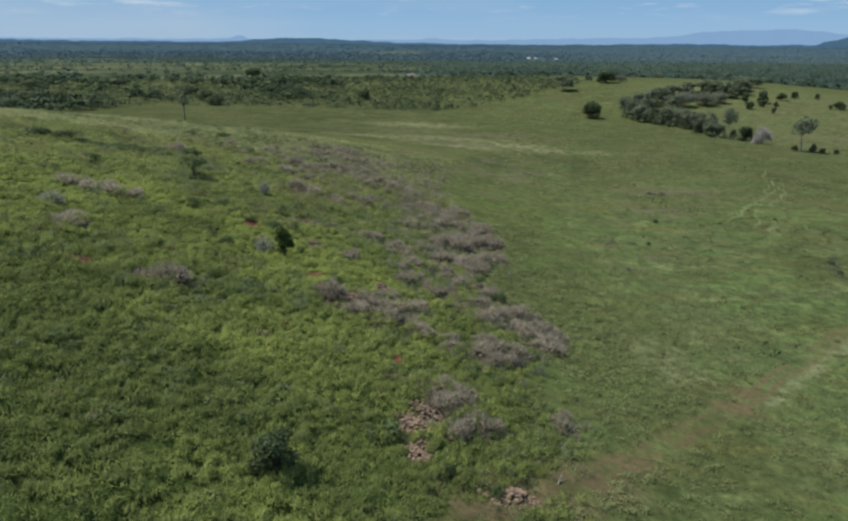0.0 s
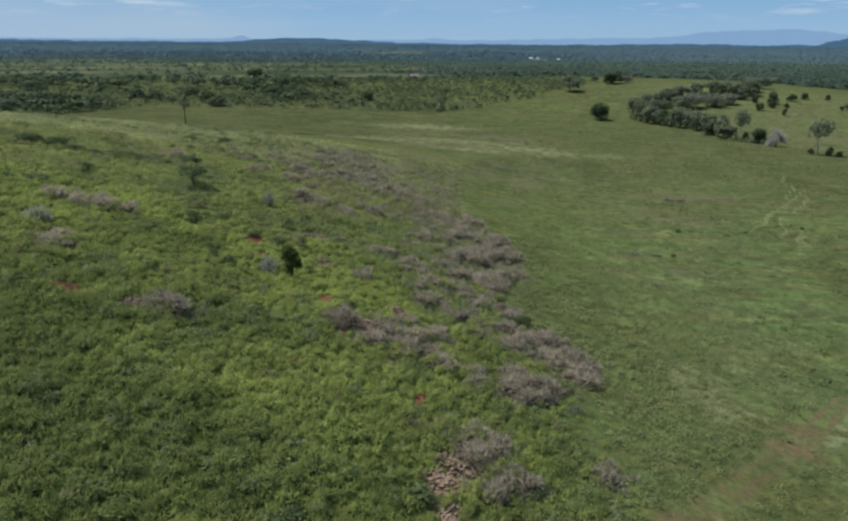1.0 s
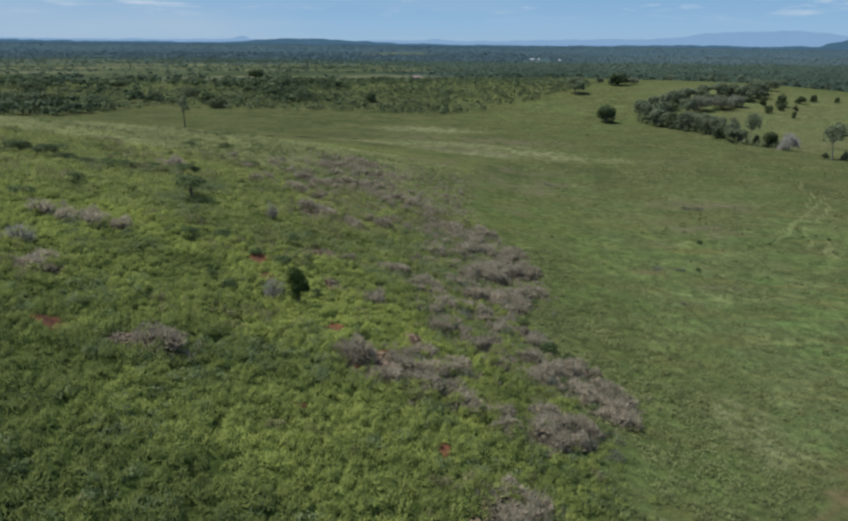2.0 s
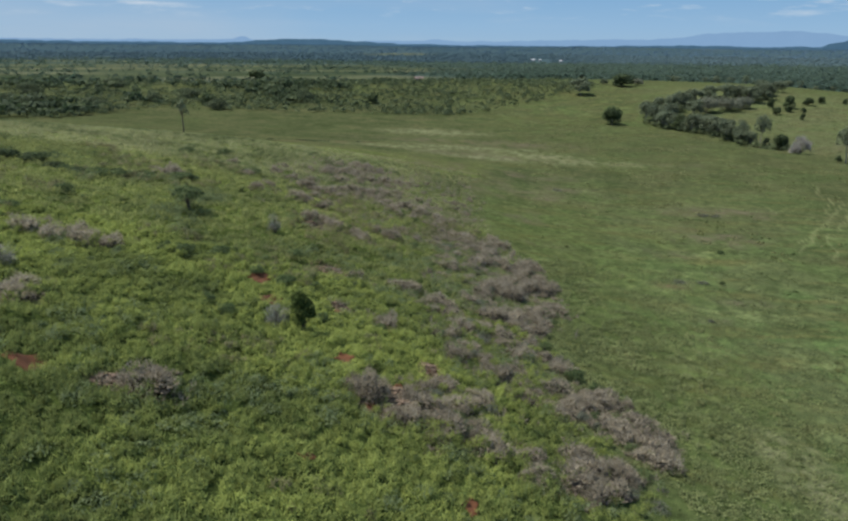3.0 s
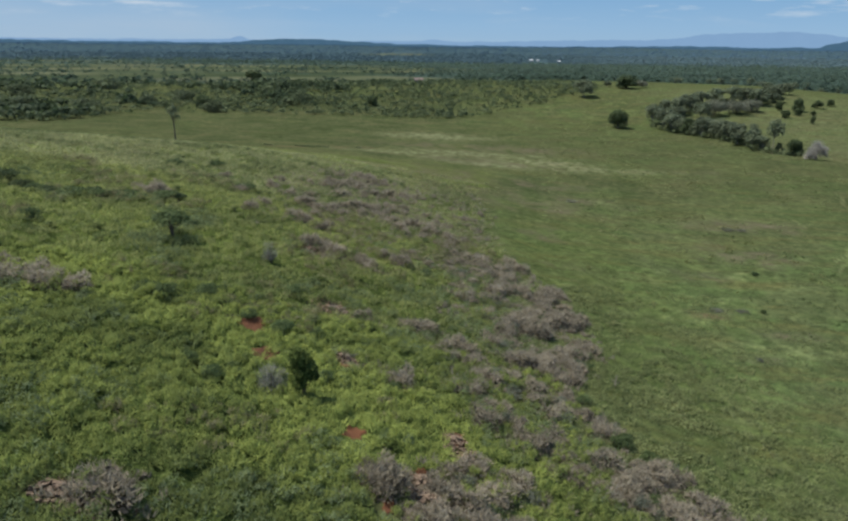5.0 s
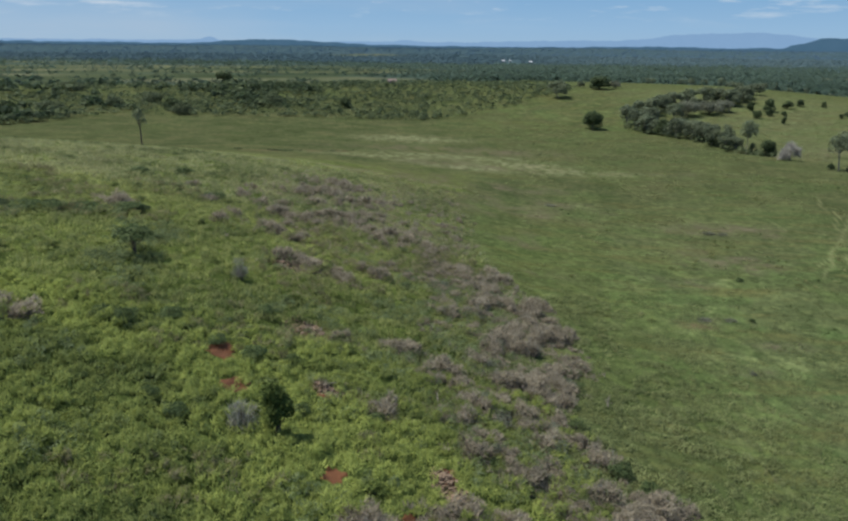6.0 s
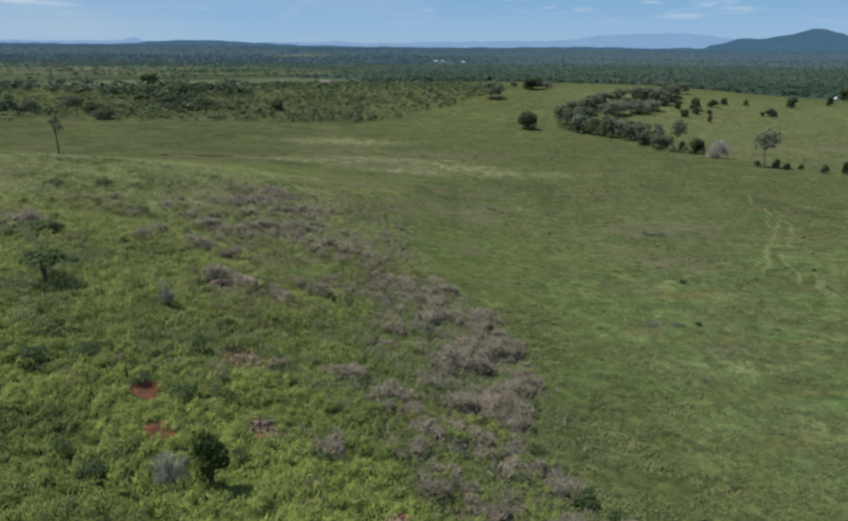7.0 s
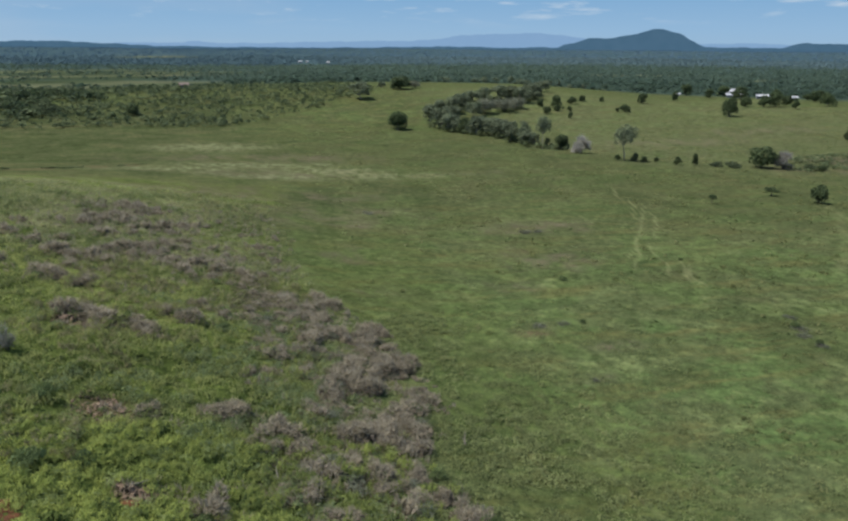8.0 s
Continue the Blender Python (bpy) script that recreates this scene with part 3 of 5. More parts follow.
def ground_sheet():
    """One sheet of land round the whole place, finest where the camera looks."""
    az = np.concatenate([np.radians(np.concatenate([np.arange(-40, 23, 0.35), np.arange(23, 31, 0.13), np.arange(31, 62, 0.34)])), np.radians(np.arange(62, 320, 4.0))])
    rad = np.concatenate([[0.02, 3, 7], 10 * np.exp(np.arange(0, 1, 1 / 250) * math.log(15)), 150 * np.exp(np.arange(0, 1, 1 / 160) * math.log(32.6)), [4920]])
    a, r = np.meshgrid(az, rad)
    x, y = r * np.sin(a), r * np.cos(a)
    z = ground(x, y)
    z = z + swell(x, y)
    trail = np.zeros(x.shape)
    for k, line in enumerate(STOCK_TRAILS):
        wx, wy = x + 1.6 * (vnoise(x, y, 5, 20 + k) - 0.5), y + 1.6 * (vnoise(x, y, 5, 30 + k) - 0.5)
        trail = np.maximum(trail, (0.5 if k < 8 else 0.26) * (1 - smooth(0.05, 0.24 if k < 8 else 0.9 if k == 8 else 0.2, near_line(wx, wy, line))) * (0.55 + 0.45 * vnoise(x, y, 5, 44)))
    d = near_line(x + 0.9 * (vnoise(x, y, 4, 41) - 0.5), y, DIRT_TRACK)
    soil = np.maximum(1.0 * (1 - smooth(0.10, 0.36, np.abs(d - 0.5))), 0.20 * (1 - smooth(0.5, 1.5, d))) * smooth(0.05, 0.5, vnoise(x, y, 1.3, 45)) * (0.55 + 0.45 * smooth(0.35, 0.6, vnoise(x, y, 6, 40)))
    soil = np.minimum(soil, 1)
    soil = np.maximum(soil, 0.95 * (1 - smooth(0.5, 1.3, near_line(x, y + 3 * (vnoise(x, y, 9, 48) - 0.5), DITCH))) * smooth(0.2, 0.5, vnoise(x, y, 7, 49)))
    soil = np.maximum(soil, np.maximum(0.9 * spots(x, y, RUBBLE), 1.0 * spots(x, y, BARE_SPOTS, 0.7)))
    pale = np.maximum(spots(x, y, PALE_SPOTS, 0.7), 0.9 * (1 - smooth(0.2, 0.8, near_line(x, y, PALE_STRIP))))
    pale = np.maximum(pale, np.maximum(0.75 * spots(x, y, CLEARINGS, 0.4), 0.30 * smooth(85, 135, x) * smooth(150, 200, y) * (1 - smooth(390, 440, r))))
    foot = (1 - smooth(3, 13, np.abs(x - belly(x, np.clip(y, -60, 200)) - 4))) * (1 - smooth(110, 150, y)) * 0.3
    crest = lush_at(x, y) * smooth(84, 104, y)
    pale = np.maximum(pale, 0.5 * crest * smooth(0.46, 0.62, lumps(x * 0.10 + y * 0.05, 2.2 * ground(x, y), 1.6, 54)))
    crest_dry = 0.7 * lush_at(x, y) * smooth(84, 112, y) * smooth(0.32, 0.56, lumps(x * 0.35, y, 3.5, 47))
    rank = np.maximum(0.75 * spots(x, y, RANK_SPOTS, 0.8), 0.15 * scrub_at(x, y))
    rank = np.maximum(rank, 0.40 * smooth(85, 130, y) * (1 - smooth(230, 310, y)) * (0.5 + lumps(x, y, 12, 52)))
    rank = np.maximum(rank, 0.85 * (1 - smooth(-8, 45, x)) * smooth(138, 175, y) * (1 - smooth(330, 400, y)) * (0.7 + 0.3 * smooth(0.35, 0.65, lumps(x, y, 14, 53))))
    # shade between the tufts, taken off the hill ground's tint; weaker up the crest
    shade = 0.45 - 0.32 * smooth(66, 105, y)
    # far is the share of haze blue in the woodland floor
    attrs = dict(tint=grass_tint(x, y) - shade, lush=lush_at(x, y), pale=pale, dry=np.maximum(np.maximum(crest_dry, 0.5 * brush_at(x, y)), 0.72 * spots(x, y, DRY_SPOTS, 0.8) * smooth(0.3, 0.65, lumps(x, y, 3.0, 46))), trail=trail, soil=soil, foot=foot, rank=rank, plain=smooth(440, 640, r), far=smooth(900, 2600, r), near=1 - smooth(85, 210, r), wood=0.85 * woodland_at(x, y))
    rows, cols = x.shape
    i = np.arange(rows - 1)[:, None] * cols + np.arange(cols)[None, :]
    j = np.arange(rows - 1)[:, None] * cols + (np.arange(cols)[None, :] + 1) % cols
    quads = np.stack([i, j, j + cols, i + cols], -1).reshape(-1, 4)[:, ::-1]
    verts = np.stack([x, y, z], -1).reshape(-1, 3)
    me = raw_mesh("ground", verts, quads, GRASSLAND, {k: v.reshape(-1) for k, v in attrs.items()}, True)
    tagged(new("ground", me), "green grassland falling from a hill spur to a wide plain", "ground", kind="structure")


ground_sheet()


# ---- sky and distance ----
def backdrop_sky():
    az = np.linspace(0, 2 * math.pi, 129)[:-1]
    zs = np.array([-120, 60, 200, 450, 1000.0])
    verts = np.array([(4960 * math.sin(a), 4960 * math.cos(a), z) for z in zs for a in az])
    n = len(az)
    quads = np.array([(k * n + s, k * n + (s + 1) % n, (k + 1) * n + (s + 1) % n, (k + 1) * n + s) for k in range(len(zs) - 1) for s in range(n)])
    ob = new("backdrop_sky", raw_mesh("backdrop_sky", verts, quads, SKYGLOW, None, True))
    tagged(ob, "pale blue sky with thin white cloud streaks", "sky", kind="structure")


def mountain_range(name, label, radius, depth, start, stop, line, rough, mat, seed):
    """A range of hills whose skyline runs through (bearing in degrees, height in metres)."""
    az = np.radians(np.arange(start, stop, 0.06))
    deg = np.degrees(az)
    h = np.interp(deg, [p[0] for p in line], [p[1] for p in line])
    h = np.convolve(np.pad(h, 2, mode="edge"), np.ones(5) / 5, "valid")
    h = h + rough * (vnoise(deg, deg * 0, 0.9, seed) - 0.5) + rough * 0.6 * (vnoise(deg, deg * 0, 0.25, seed + 1) - 0.5)
    edge = smooth(start, start + 2, deg) * (1 - smooth(stop - 2, stop, deg))
    rows = []
    for k, share in ((-1.0, 0.0), (-0.55, 0.45), (-0.2, 0.85), (0.0, 1.0), (0.6, 0.5), (1.0, 0.0)):
        r = radius + depth * k
        rows.append(np.stack([r * np.sin(az), r * np.cos(az), -20 + (np.maximum(h, 0) * edge + 34) * share + rough * 0.5 * share * (vnoise(deg, deg * 0 + k * 9, 0.5, seed + 3) - 0.5)], -1))
    n = len(az)
    quads = np.array([(k * n + s, k * n + s + 1, (k + 1) * n + s + 1, (k + 1) * n + s) for k in range(5) for s in range(n - 1)])
    tagged(new(name, raw_mesh(name, np.concatenate(rows), quads, mat, None, True)), label, "hills", kind="structure")


backdrop_sky()
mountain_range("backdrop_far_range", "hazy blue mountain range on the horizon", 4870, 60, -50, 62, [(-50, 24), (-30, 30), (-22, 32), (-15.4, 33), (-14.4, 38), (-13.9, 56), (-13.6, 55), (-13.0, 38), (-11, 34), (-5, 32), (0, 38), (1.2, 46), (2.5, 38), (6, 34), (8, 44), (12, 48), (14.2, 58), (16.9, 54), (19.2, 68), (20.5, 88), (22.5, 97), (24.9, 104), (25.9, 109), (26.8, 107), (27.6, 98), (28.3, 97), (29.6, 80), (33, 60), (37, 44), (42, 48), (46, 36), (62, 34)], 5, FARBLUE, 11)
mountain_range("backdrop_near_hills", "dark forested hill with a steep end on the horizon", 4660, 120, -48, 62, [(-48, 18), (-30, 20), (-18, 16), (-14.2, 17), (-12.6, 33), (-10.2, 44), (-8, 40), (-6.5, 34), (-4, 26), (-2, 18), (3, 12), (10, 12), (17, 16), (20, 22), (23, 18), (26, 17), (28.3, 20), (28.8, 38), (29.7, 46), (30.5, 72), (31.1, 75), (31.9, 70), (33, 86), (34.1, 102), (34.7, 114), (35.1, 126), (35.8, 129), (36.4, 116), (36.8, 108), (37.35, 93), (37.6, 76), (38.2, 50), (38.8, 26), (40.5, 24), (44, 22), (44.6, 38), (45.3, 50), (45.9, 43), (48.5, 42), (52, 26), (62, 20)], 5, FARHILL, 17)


# ---- trees and bushes ----
def height(x, y):
    """The land as built near the things, with its small swells."""
    return ground(x, y) + swell(x, y)


def crown(rng, lobes, count, size, flat=0.55):
    """Leaf clumps over and inside a set of lobes (x, y, z, radius, height of the lobe over its radius)."""
    cs, ns = [], []
    vol = np.array([q[3] ** 2 for q in lobes])
    for lobe, n in zip(lobes, np.maximum((count * vol / vol.sum()).astype(int), 6)):
        x, y, z, r, k = lobe
        d = unit(rng.normal(size=(n, 3)))
        d[:, 2] = np.where(d[:, 2] < -0.72, -d[:, 2] * 0.6, d[:, 2])
        rr = r * rng.uniform(0.45, 1.06, size=(n, 1)) ** 0.6
        cs.append(np.array([x, y, z]) + d * rr * np.array([1, 1, k]))
        ns.append(unit(d + flat * rng.normal(size=(n, 3)) + np.array([0, 0, 0.25])))
    c = np.concatenate(cs)
    return cards(rng, c, np.concatenate(ns), size * rng.uniform(0.6, 1.35, len(c)))


def tree_template(seed, tall, wide, trunk_h, lobes_n, leaf, leaf_mat, bark, stems=1, count=900, name="tree", squash=0.75, bare=False, low=0.25, fat=1.0, girth=0.022, own_lobes=()):
    """A tree about tall metres high: tapered trunk with limbs to every lobe of its crown."""
    rng = np.random.default_rng(seed)
    root = new(name)
    lobes, limbs, boughs = [], [], []
    top = tall - trunk_h
    for k in range(lobes_n):
        a = 2 * math.pi * (k + rng.uniform(-0.3, 0.3)) / lobes_n
        q = 0 if k == 0 else rng.uniform(0.35, 0.62) * wide / 2
        r = fat * rng.uniform(0.34, 0.52) * wide / 2 * (1.25 if k == 0 else 1)
        z = trunk_h + top * (0.62 if k == 0 else rng.uniform(low, 0.66))
        z = min(z, tall - r * squash)
        lobes.append((q * math.cos(a), q * math.sin(a), z, r, squash))
    lobes = list(own_lobes) or lobes
    pieces = []
    thick = girth * tall + 0.02
    for s in range(stems):
        a, o = rng.uniform(0, 6.28), 0.0 if stems == 1 else 0.12 * wide * 0.3
        bx, by = o * math.cos(a), o * math.sin(a)
        lean = rng.normal(size=2) * 0.05 * tall
        fork = Vector((bx + lean[0], by + lean[1], trunk_h))
        pieces.append(tube([(bx, by, -0.3), (bx + lean[0] * 0.3, by + lean[1] * 0.3, trunk_h * 0.45), tuple(fork), (fork.x + lean[0] * 0.4, fork.y + lean[1] * 0.4, trunk_h + top * 0.5)], [thick * 1.3, thick, thick * 0.75, thick * 0.3]))
        limbs.append(fork)
    for k, (x, y, z, r, _) in enumerate(lobes):
        f = limbs[k % stems]
        mid = (f.x * 0.5 + x * 0.5, f.y * 0.5 + y * 0.5, f.z * 0.6 + z * 0.4 - 0.05 * tall)
        boughs.append(tube([tuple(f), mid, (x, y, z)], [thick * 0.5, thick * 0.32, thick * 0.1], 5))
    if tall < 4:
        pieces, boughs = pieces + boughs, []
    v, q = joined(pieces)
    trunk = part("trunk", raw_mesh("trunk", v, q, bark, None, True), root)
    for v, q in boughs:
        part("limb", raw_mesh("limb", v, q, bark, None, True), trunk)
    if bare:
        bs, ts = [], []
        for x, y, z, r, k in lobes:
            n = count // lobes_n
            d = unit(rng.normal(size=(n, 3)))
            d[:, 2] = np.where(d[:, 2] < -0.45, -d[:, 2], d[:, 2])
            c = np.array([x, y, z - r * 0.15])
            s = rng.uniform(0.15, 0.6, (n, 1))
            bs.append(c + d * r * s)
            ts.append(c + d * r * (s + rng.uniform(0.3, 0.6, (n, 1))) + rng.normal(size=(n, 3)) * 0.1 * r)
        v, q = blades(rng, np.concatenate(bs), np.concatenate(ts), np.full(len(lobes) * (count // lobes_n), leaf))
    else:
        v, q = crown(rng, lobes, count, leaf)
    part("crown", raw_mesh("crown", v, q, leaf_mat), root)
    root["tall"], root["wide"] = tall, wide
    return root


TEMPLATES, COUNT, USED = {}, {}, set()


def plant(kind, x, y, wide, tall, label, category="tree", group="", turn=None, sink=0.0):
    """Stand one tree or bush of a kind on the land, at its own size."""
    options = TEMPLATES[kind]
    pick = options[COUNT.get(kind, 0) % len(options)]
    COUNT[kind] = COUNT.get(kind, 0) + 1
    sx, sz = wide / pick["wide"], tall / pick["tall"]
    a = radians((x * 37 + y * 53) % 360) if turn is None else turn
    m = Matrix.Translation((x, y, float(height(x, y)) - sink)) @ Matrix.Rotation(a, 4, "Z") @ Matrix.Diagonal((sx, sx, sz, 1))
    if pick.name in USED:
        ob = copy_thing(pick, m @ Matrix.Diagonal((1 / pick.scale[0], 1 / pick.scale[1], 1 / pick.scale[2], 1)))
    else:
        USED.add(pick.name)
        ob = pick
        ob.matrix_basis = m
    return tagged(ob, label, category, group)


TEMPLATES["gum"] = [tree_template(10 + k, 8, 6, 1.6, 8 + k % 2, 0.39, GUM, BARK, 1 + k % 2, 1400, "gum_tree", 1.1, False, 0.08, 1.15, 0.012) for k in range(4)]
TEMPLATES["slender"] = [tree_template(30 + k, 10, 5, 4.6, 8, 0.30, GUM, BARK, 1, 1300, "slender_gum_tree", 1.15, False, 0.12, 1.35, 0.009) for k in range(2)]
TEMPLATES["dome"] = [tree_template(40 + k, 6.5, 8.5, 1.2, 9, 0.38, DARKLEAF, BARK, 3, 3200, "broad_tree", 0.85, False, 0.1, 1.2, 0.014) for k in range(2)]
TEMPLATES["dark"] = [tree_template(50 + k, 5, 5, 0.7, 7, 0.31, DARKLEAF, DARKBARK, 2, 1750, "dark_tree", 0.95, False, 0.05, 1.25, 0.014) for k in range(3)]
TEMPLATES["grey"] = [tree_template(60 + k, 6, 9, 0.8, 8, 0.34, GREYLEAF, DARKBARK, 2, 2600, "grey_tree", 0.85, False, 0.05, 1.25, 0.014) for k in range(2)]
TEMPLATES["bare"] = [tree_template(70 + k, 5.5, 7, 0.5, 10, 0.08, PINKTWIG, DARKBARK, 3, 2600, "leafless_tree", 0.85, True, 0.0, 1.05, 0.014) for k in range(2)]
TEMPLATES["pole"] = [tree_template(38, 8.2, 2.7, 4.0, 8, 0.24, GUM, DARKBARK, 1, 330, "thin_tree", 1.2, False, 0.15, 0.85, 0.013)]
TEMPLATES["thick"] = [tree_template(130 + k, 5, 9, 0.3, 11, 0.36, SCRUBGREEN, DARKBARK, 3, 2000, "thick_bush", 0.7, False, 0.0, 1.05, 0.012) for k in range(3)]
TEMPLATES["flat"] = [tree_template(80 + k, 2, 3, 0.9, 7, 0.22, DARKLEAF, DARKBARK, 2, 500, "flat_topped_tree", 0.42) for k in range(2)]

# single trees of the paddock and the rise
plant("dome", 69, 288, 9.4, 7.0, "broad dark-leaved tree with pale stems alone in the paddock")
plant("gum", 73, 363, 11.5, 9.0, "round grey-green tree at the edge of the scrub")
plant("dark", 101, 392, 13.5, 6.6, "wide dark tree on the crest of the rise")
plant("grey", 110, 397, 6.0, 4.0, "small grey-green tree beside a dark one on the rise")
plant("gum", 93, 401, 4.8, 3.6, "small green tree on the crest of the rise")
plant("pole", -52, 158, 2.7, 8.2, "thin lone tree with a bare trunk behind the hill")

# the grove along the gully
for x, y, w, h in [(86, 300, 5.4, 7.9), (86, 288, 6, 8.0), (87, 279, 6, 7.3), (90, 273, 4.6, 6.2), (92, 266, 5.6, 7.5), (96, 262, 6, 7.0), (97, 256, 4.8, 6.6), (98, 250, 5, 7.1), (100, 245, 4.5, 6.3), (102, 242, 3.5, 4.4)]:
    plant("gum" if h > 7 or x > 95 else "dark", x, y, w * 1.4, h, "grey-green gum tree in a row along the gully", "tree", "trees along the gully")
for x, y, w, h in [(109, 327, 6.4, 7.3), (117, 336, 6.6, 7.1), (126, 340, 6.7, 7.7), (134, 340, 6.8, 7.8), (140, 341, 6.3, 6.9), (143, 335, 6.8, 7.8), (152, 342, 6.4, 8.0), (102, 319, 5.7, 7.6), (99, 325, 5.3, 5.3), (109, 310, 5.6, 7.0), (157, 355, 7.8, 6.1), (170, 368, 7.0, 5.3), (96, 302, 5, 6.5), (99, 280, 5, 6.0), (104, 270, 5, 5.5)]:
    plant("gum", x, y, w * 1.45, h, "gum tree of the grove behind the gully", "tree", "trees along the gully")
for x, y, w, h in [(116, 316, 10.5, 6.6), (126, 318, 10.5, 5.8), (134, 322, 8.5, 5.0)]:
    plant("grey", x, y, w, h, "wide grey-leaved tree in the grove", "tree", "trees along the gully")
plant("slender", 103, 237, 4.9, 10.8, "tall slender gum with a pale trunk at the gully")
plant("slender", 101, 246, 3.9, 7.4, "slender gum with a pale trunk in the gully row")
plant("slender", 106.4, 196, 6.0, 9.8, "tall open-crowned gum with a pale trunk")
plant("dark", 105, 228, 5.6, 5.6, "dense dark green tree beside a leafless one")
plant("bare", 103.5, 214, 7.6, 5.8, "leafless pinkish-grey tree at the gully edge")
plant("dark", 134.6, 176, 7.2, 5.8, "dense dark green tree on the gully bank")
plant("bare", 139, 173.5, 6.0, 5.4, "leafless grey tree beside a dark one on the bank")
for x, y, w, h in [(109, 195, 2.3, 2.8), (116, 186, 2.2, 2.4), (120, 184, 1.9, 3.4), (144, 170, 2.9, 1.9), (146, 168, 2.2, 1.6), (105, 197, 1.9, 1.9), (110, 192, 2.2, 1.8), (114, 192, 1.6, 1.4), (125, 182, 3.7, 1.5), (128, 179, 4.6, 1.9), (105.5, 238.5, 2.4, 3.0)]:
    plant("dark" if w < 2.25 else "thick", x, y, w, h, "small dark green bush on the edge of the gully", "bush", "bushes along the gully")
for x, y, w, h in [(88, 139, 1.9, 1.8), (106, 143, 3.2, 1.9)]:
    plant("flat", x, y, w, h, "small flat-topped tree alone in the paddock", "tree", "small trees in the paddock")
plant("dark", 109, 134, 3.7, 3.9, "small round dark tree beside a trail", "tree", "small trees in the paddock")
for x, y, w, h in [(217, 284, 6.9, 8.8), (248, 309, 6.4, 4.9), (205, 330, 5.6, 5.1), (232, 341, 3.6, 5.4), (180, 307, 5.1, 3.6), (184, 333, 2.7, 2.7), (174, 334, 3.8, 3.2), (165, 328, 4.8, 3.7), (153, 321, 5.6, 5.6), (146, 323, 3.5, 4.1), (155, 312, 2.5, 2.5), (147, 297, 2.4, 2.8), (291, 302, 7.4, 6.2), (142, 308, 3.9, 3.4), (212, 219, 3.1, 4.4), (176, 307, 2.2, 2.0), (149, 313, 3.5, 3.0)]:
    plant("dark" if w < 6 else "dome", x, y, w, h, "scattered dark green tree on the paddock beyond the gully", "tree", "scattered trees beyond the gully")
for x, y, w, h in [(256, 306, 6.4, 5.9), (262, 305, 7.1, 6.5), (270, 306, 5.4, 5.4), (263, 294, 3.5, 5.2), (273, 365, 5.4, 5.4), (290, 360, 9.1, 4.9), (330, 352, 6.1, 4), (352, 360, 7, 5), (312, 330, 6, 6), (322, 336, 7, 6.5), (300, 385, 9, 7), (318, 392, 8, 7), (338, 384, 8, 6), (282, 396, 8, 7)]:
    plant("dark", x, y, w, h, "shade tree around the farm buildings", "tree", "trees at the farm")

# open woodland where the rise meets the forest
TEMPLATES["edge"] = [tree_template(140 + k, 5, 6, 0.8, 7, 0.40, GUM, BARK, 2, 520, "edge_tree", 0.95, False, 0.05, 1.2, 0.014) for k in range(3)]
rng = np.random.default_rng(15)
for k in range(20):
    a = rng.uniform(0.30, 0.56)
    r = rng.uniform(475, 560)
    plant("edge", float(r * math.sin(a)), float(r * math.cos(a)), rng.uniform(4, 7.5), rng.uniform(3, 5.5), "scattered tree at the edge of the forest", "tree", "trees at the edge of the forest")

# large bushes and trees that stand out of the scrub
for x, y, w, h in [(-86, 302, 9.5, 5.2), (-155, 371, 12, 6.5), (-150, 285, 12, 6.0), (-163, 290, 10, 5.5), (-135, 302, 13, 4.2), (-107, 334, 12, 5.6), (-57, 338, 9, 6.5), (-26, 335, 6, 5.4), (-118, 320, 9, 5.5), (-96, 322, 8, 5), (-176, 330, 12, 6), (-190, 310, 11, 6)]:
    plant("thick" if w > 8.5 else "dark", x, y, w, h * 0.85, "large rounded bush standing out of the scrub", "bush", "large bushes in the scrub")
plant("dark", -158, 690, 19, 12.5, "wide dark tree alone by the far fields")

def clear_of(x, y, rows, grow=0.9):
    ok = np.ones(len(x), bool)
    for cx, cy, a, b in rows:
        ok &= np.hypot((x - cx) / a, (y - cy) / b) > grow
    return ok


# bushes on the hill
TEMPLATES["twin"] = [tree_template(94, 2.7, 1.9, 0.45, 7, 0.11, HILLLEAF, DARKBARK, 2, 2600, "hill_shrub", 1.1, False, 0.0, 1.2, 0.022, [(-0.30, 0.0, 2.20, 0.46, 0.95), (0.05, 0.1, 1.95, 0.50, 0.9), (0.36, 0.0, 1.55, 0.44, 0.9), (-0.42, 0.1, 1.55, 0.36, 0.9), (0.05, -0.1, 1.25, 0.50, 0.8), (0.50, 0.15, 1.05, 0.36, 0.8), (-0.15, -0.1, 0.70, 0.40, 0.8)])]
TEMPLATES["spread"] = [tree_template(91, 2.2, 3.0, 0.6, 8, 0.13, HERBLEAF, DARKBARK, 2, 820, "spreading_tree", 0.40, False, 0.35, 0.86)]
TEMPLATES["low"] = [tree_template(92, 1.7, 2.6, 0.35, 7, 0.10, DARKLEAF, DARKBARK, 3, 1700, "low_shrub", 0.62, False, 0.1, 0.92)]
TEMPLATES["mat"] = [tree_template(97 + k, 0.8, 2.4, 0.1, 9, 0.10, HERBLEAF, DARKBARK, 3, 1000, "low_bush", 0.42, False, 0.0, 1.0) for k in range(3)]
TEMPLATES["ridge"] = [tree_template(140 + k, 0.8, 2.6, 0.1, 9, 0.10, DARKLEAF, DARKBARK, 3, 1300, "low_bush", 0.42, False, 0.0, 1.0) for k in range(2)]
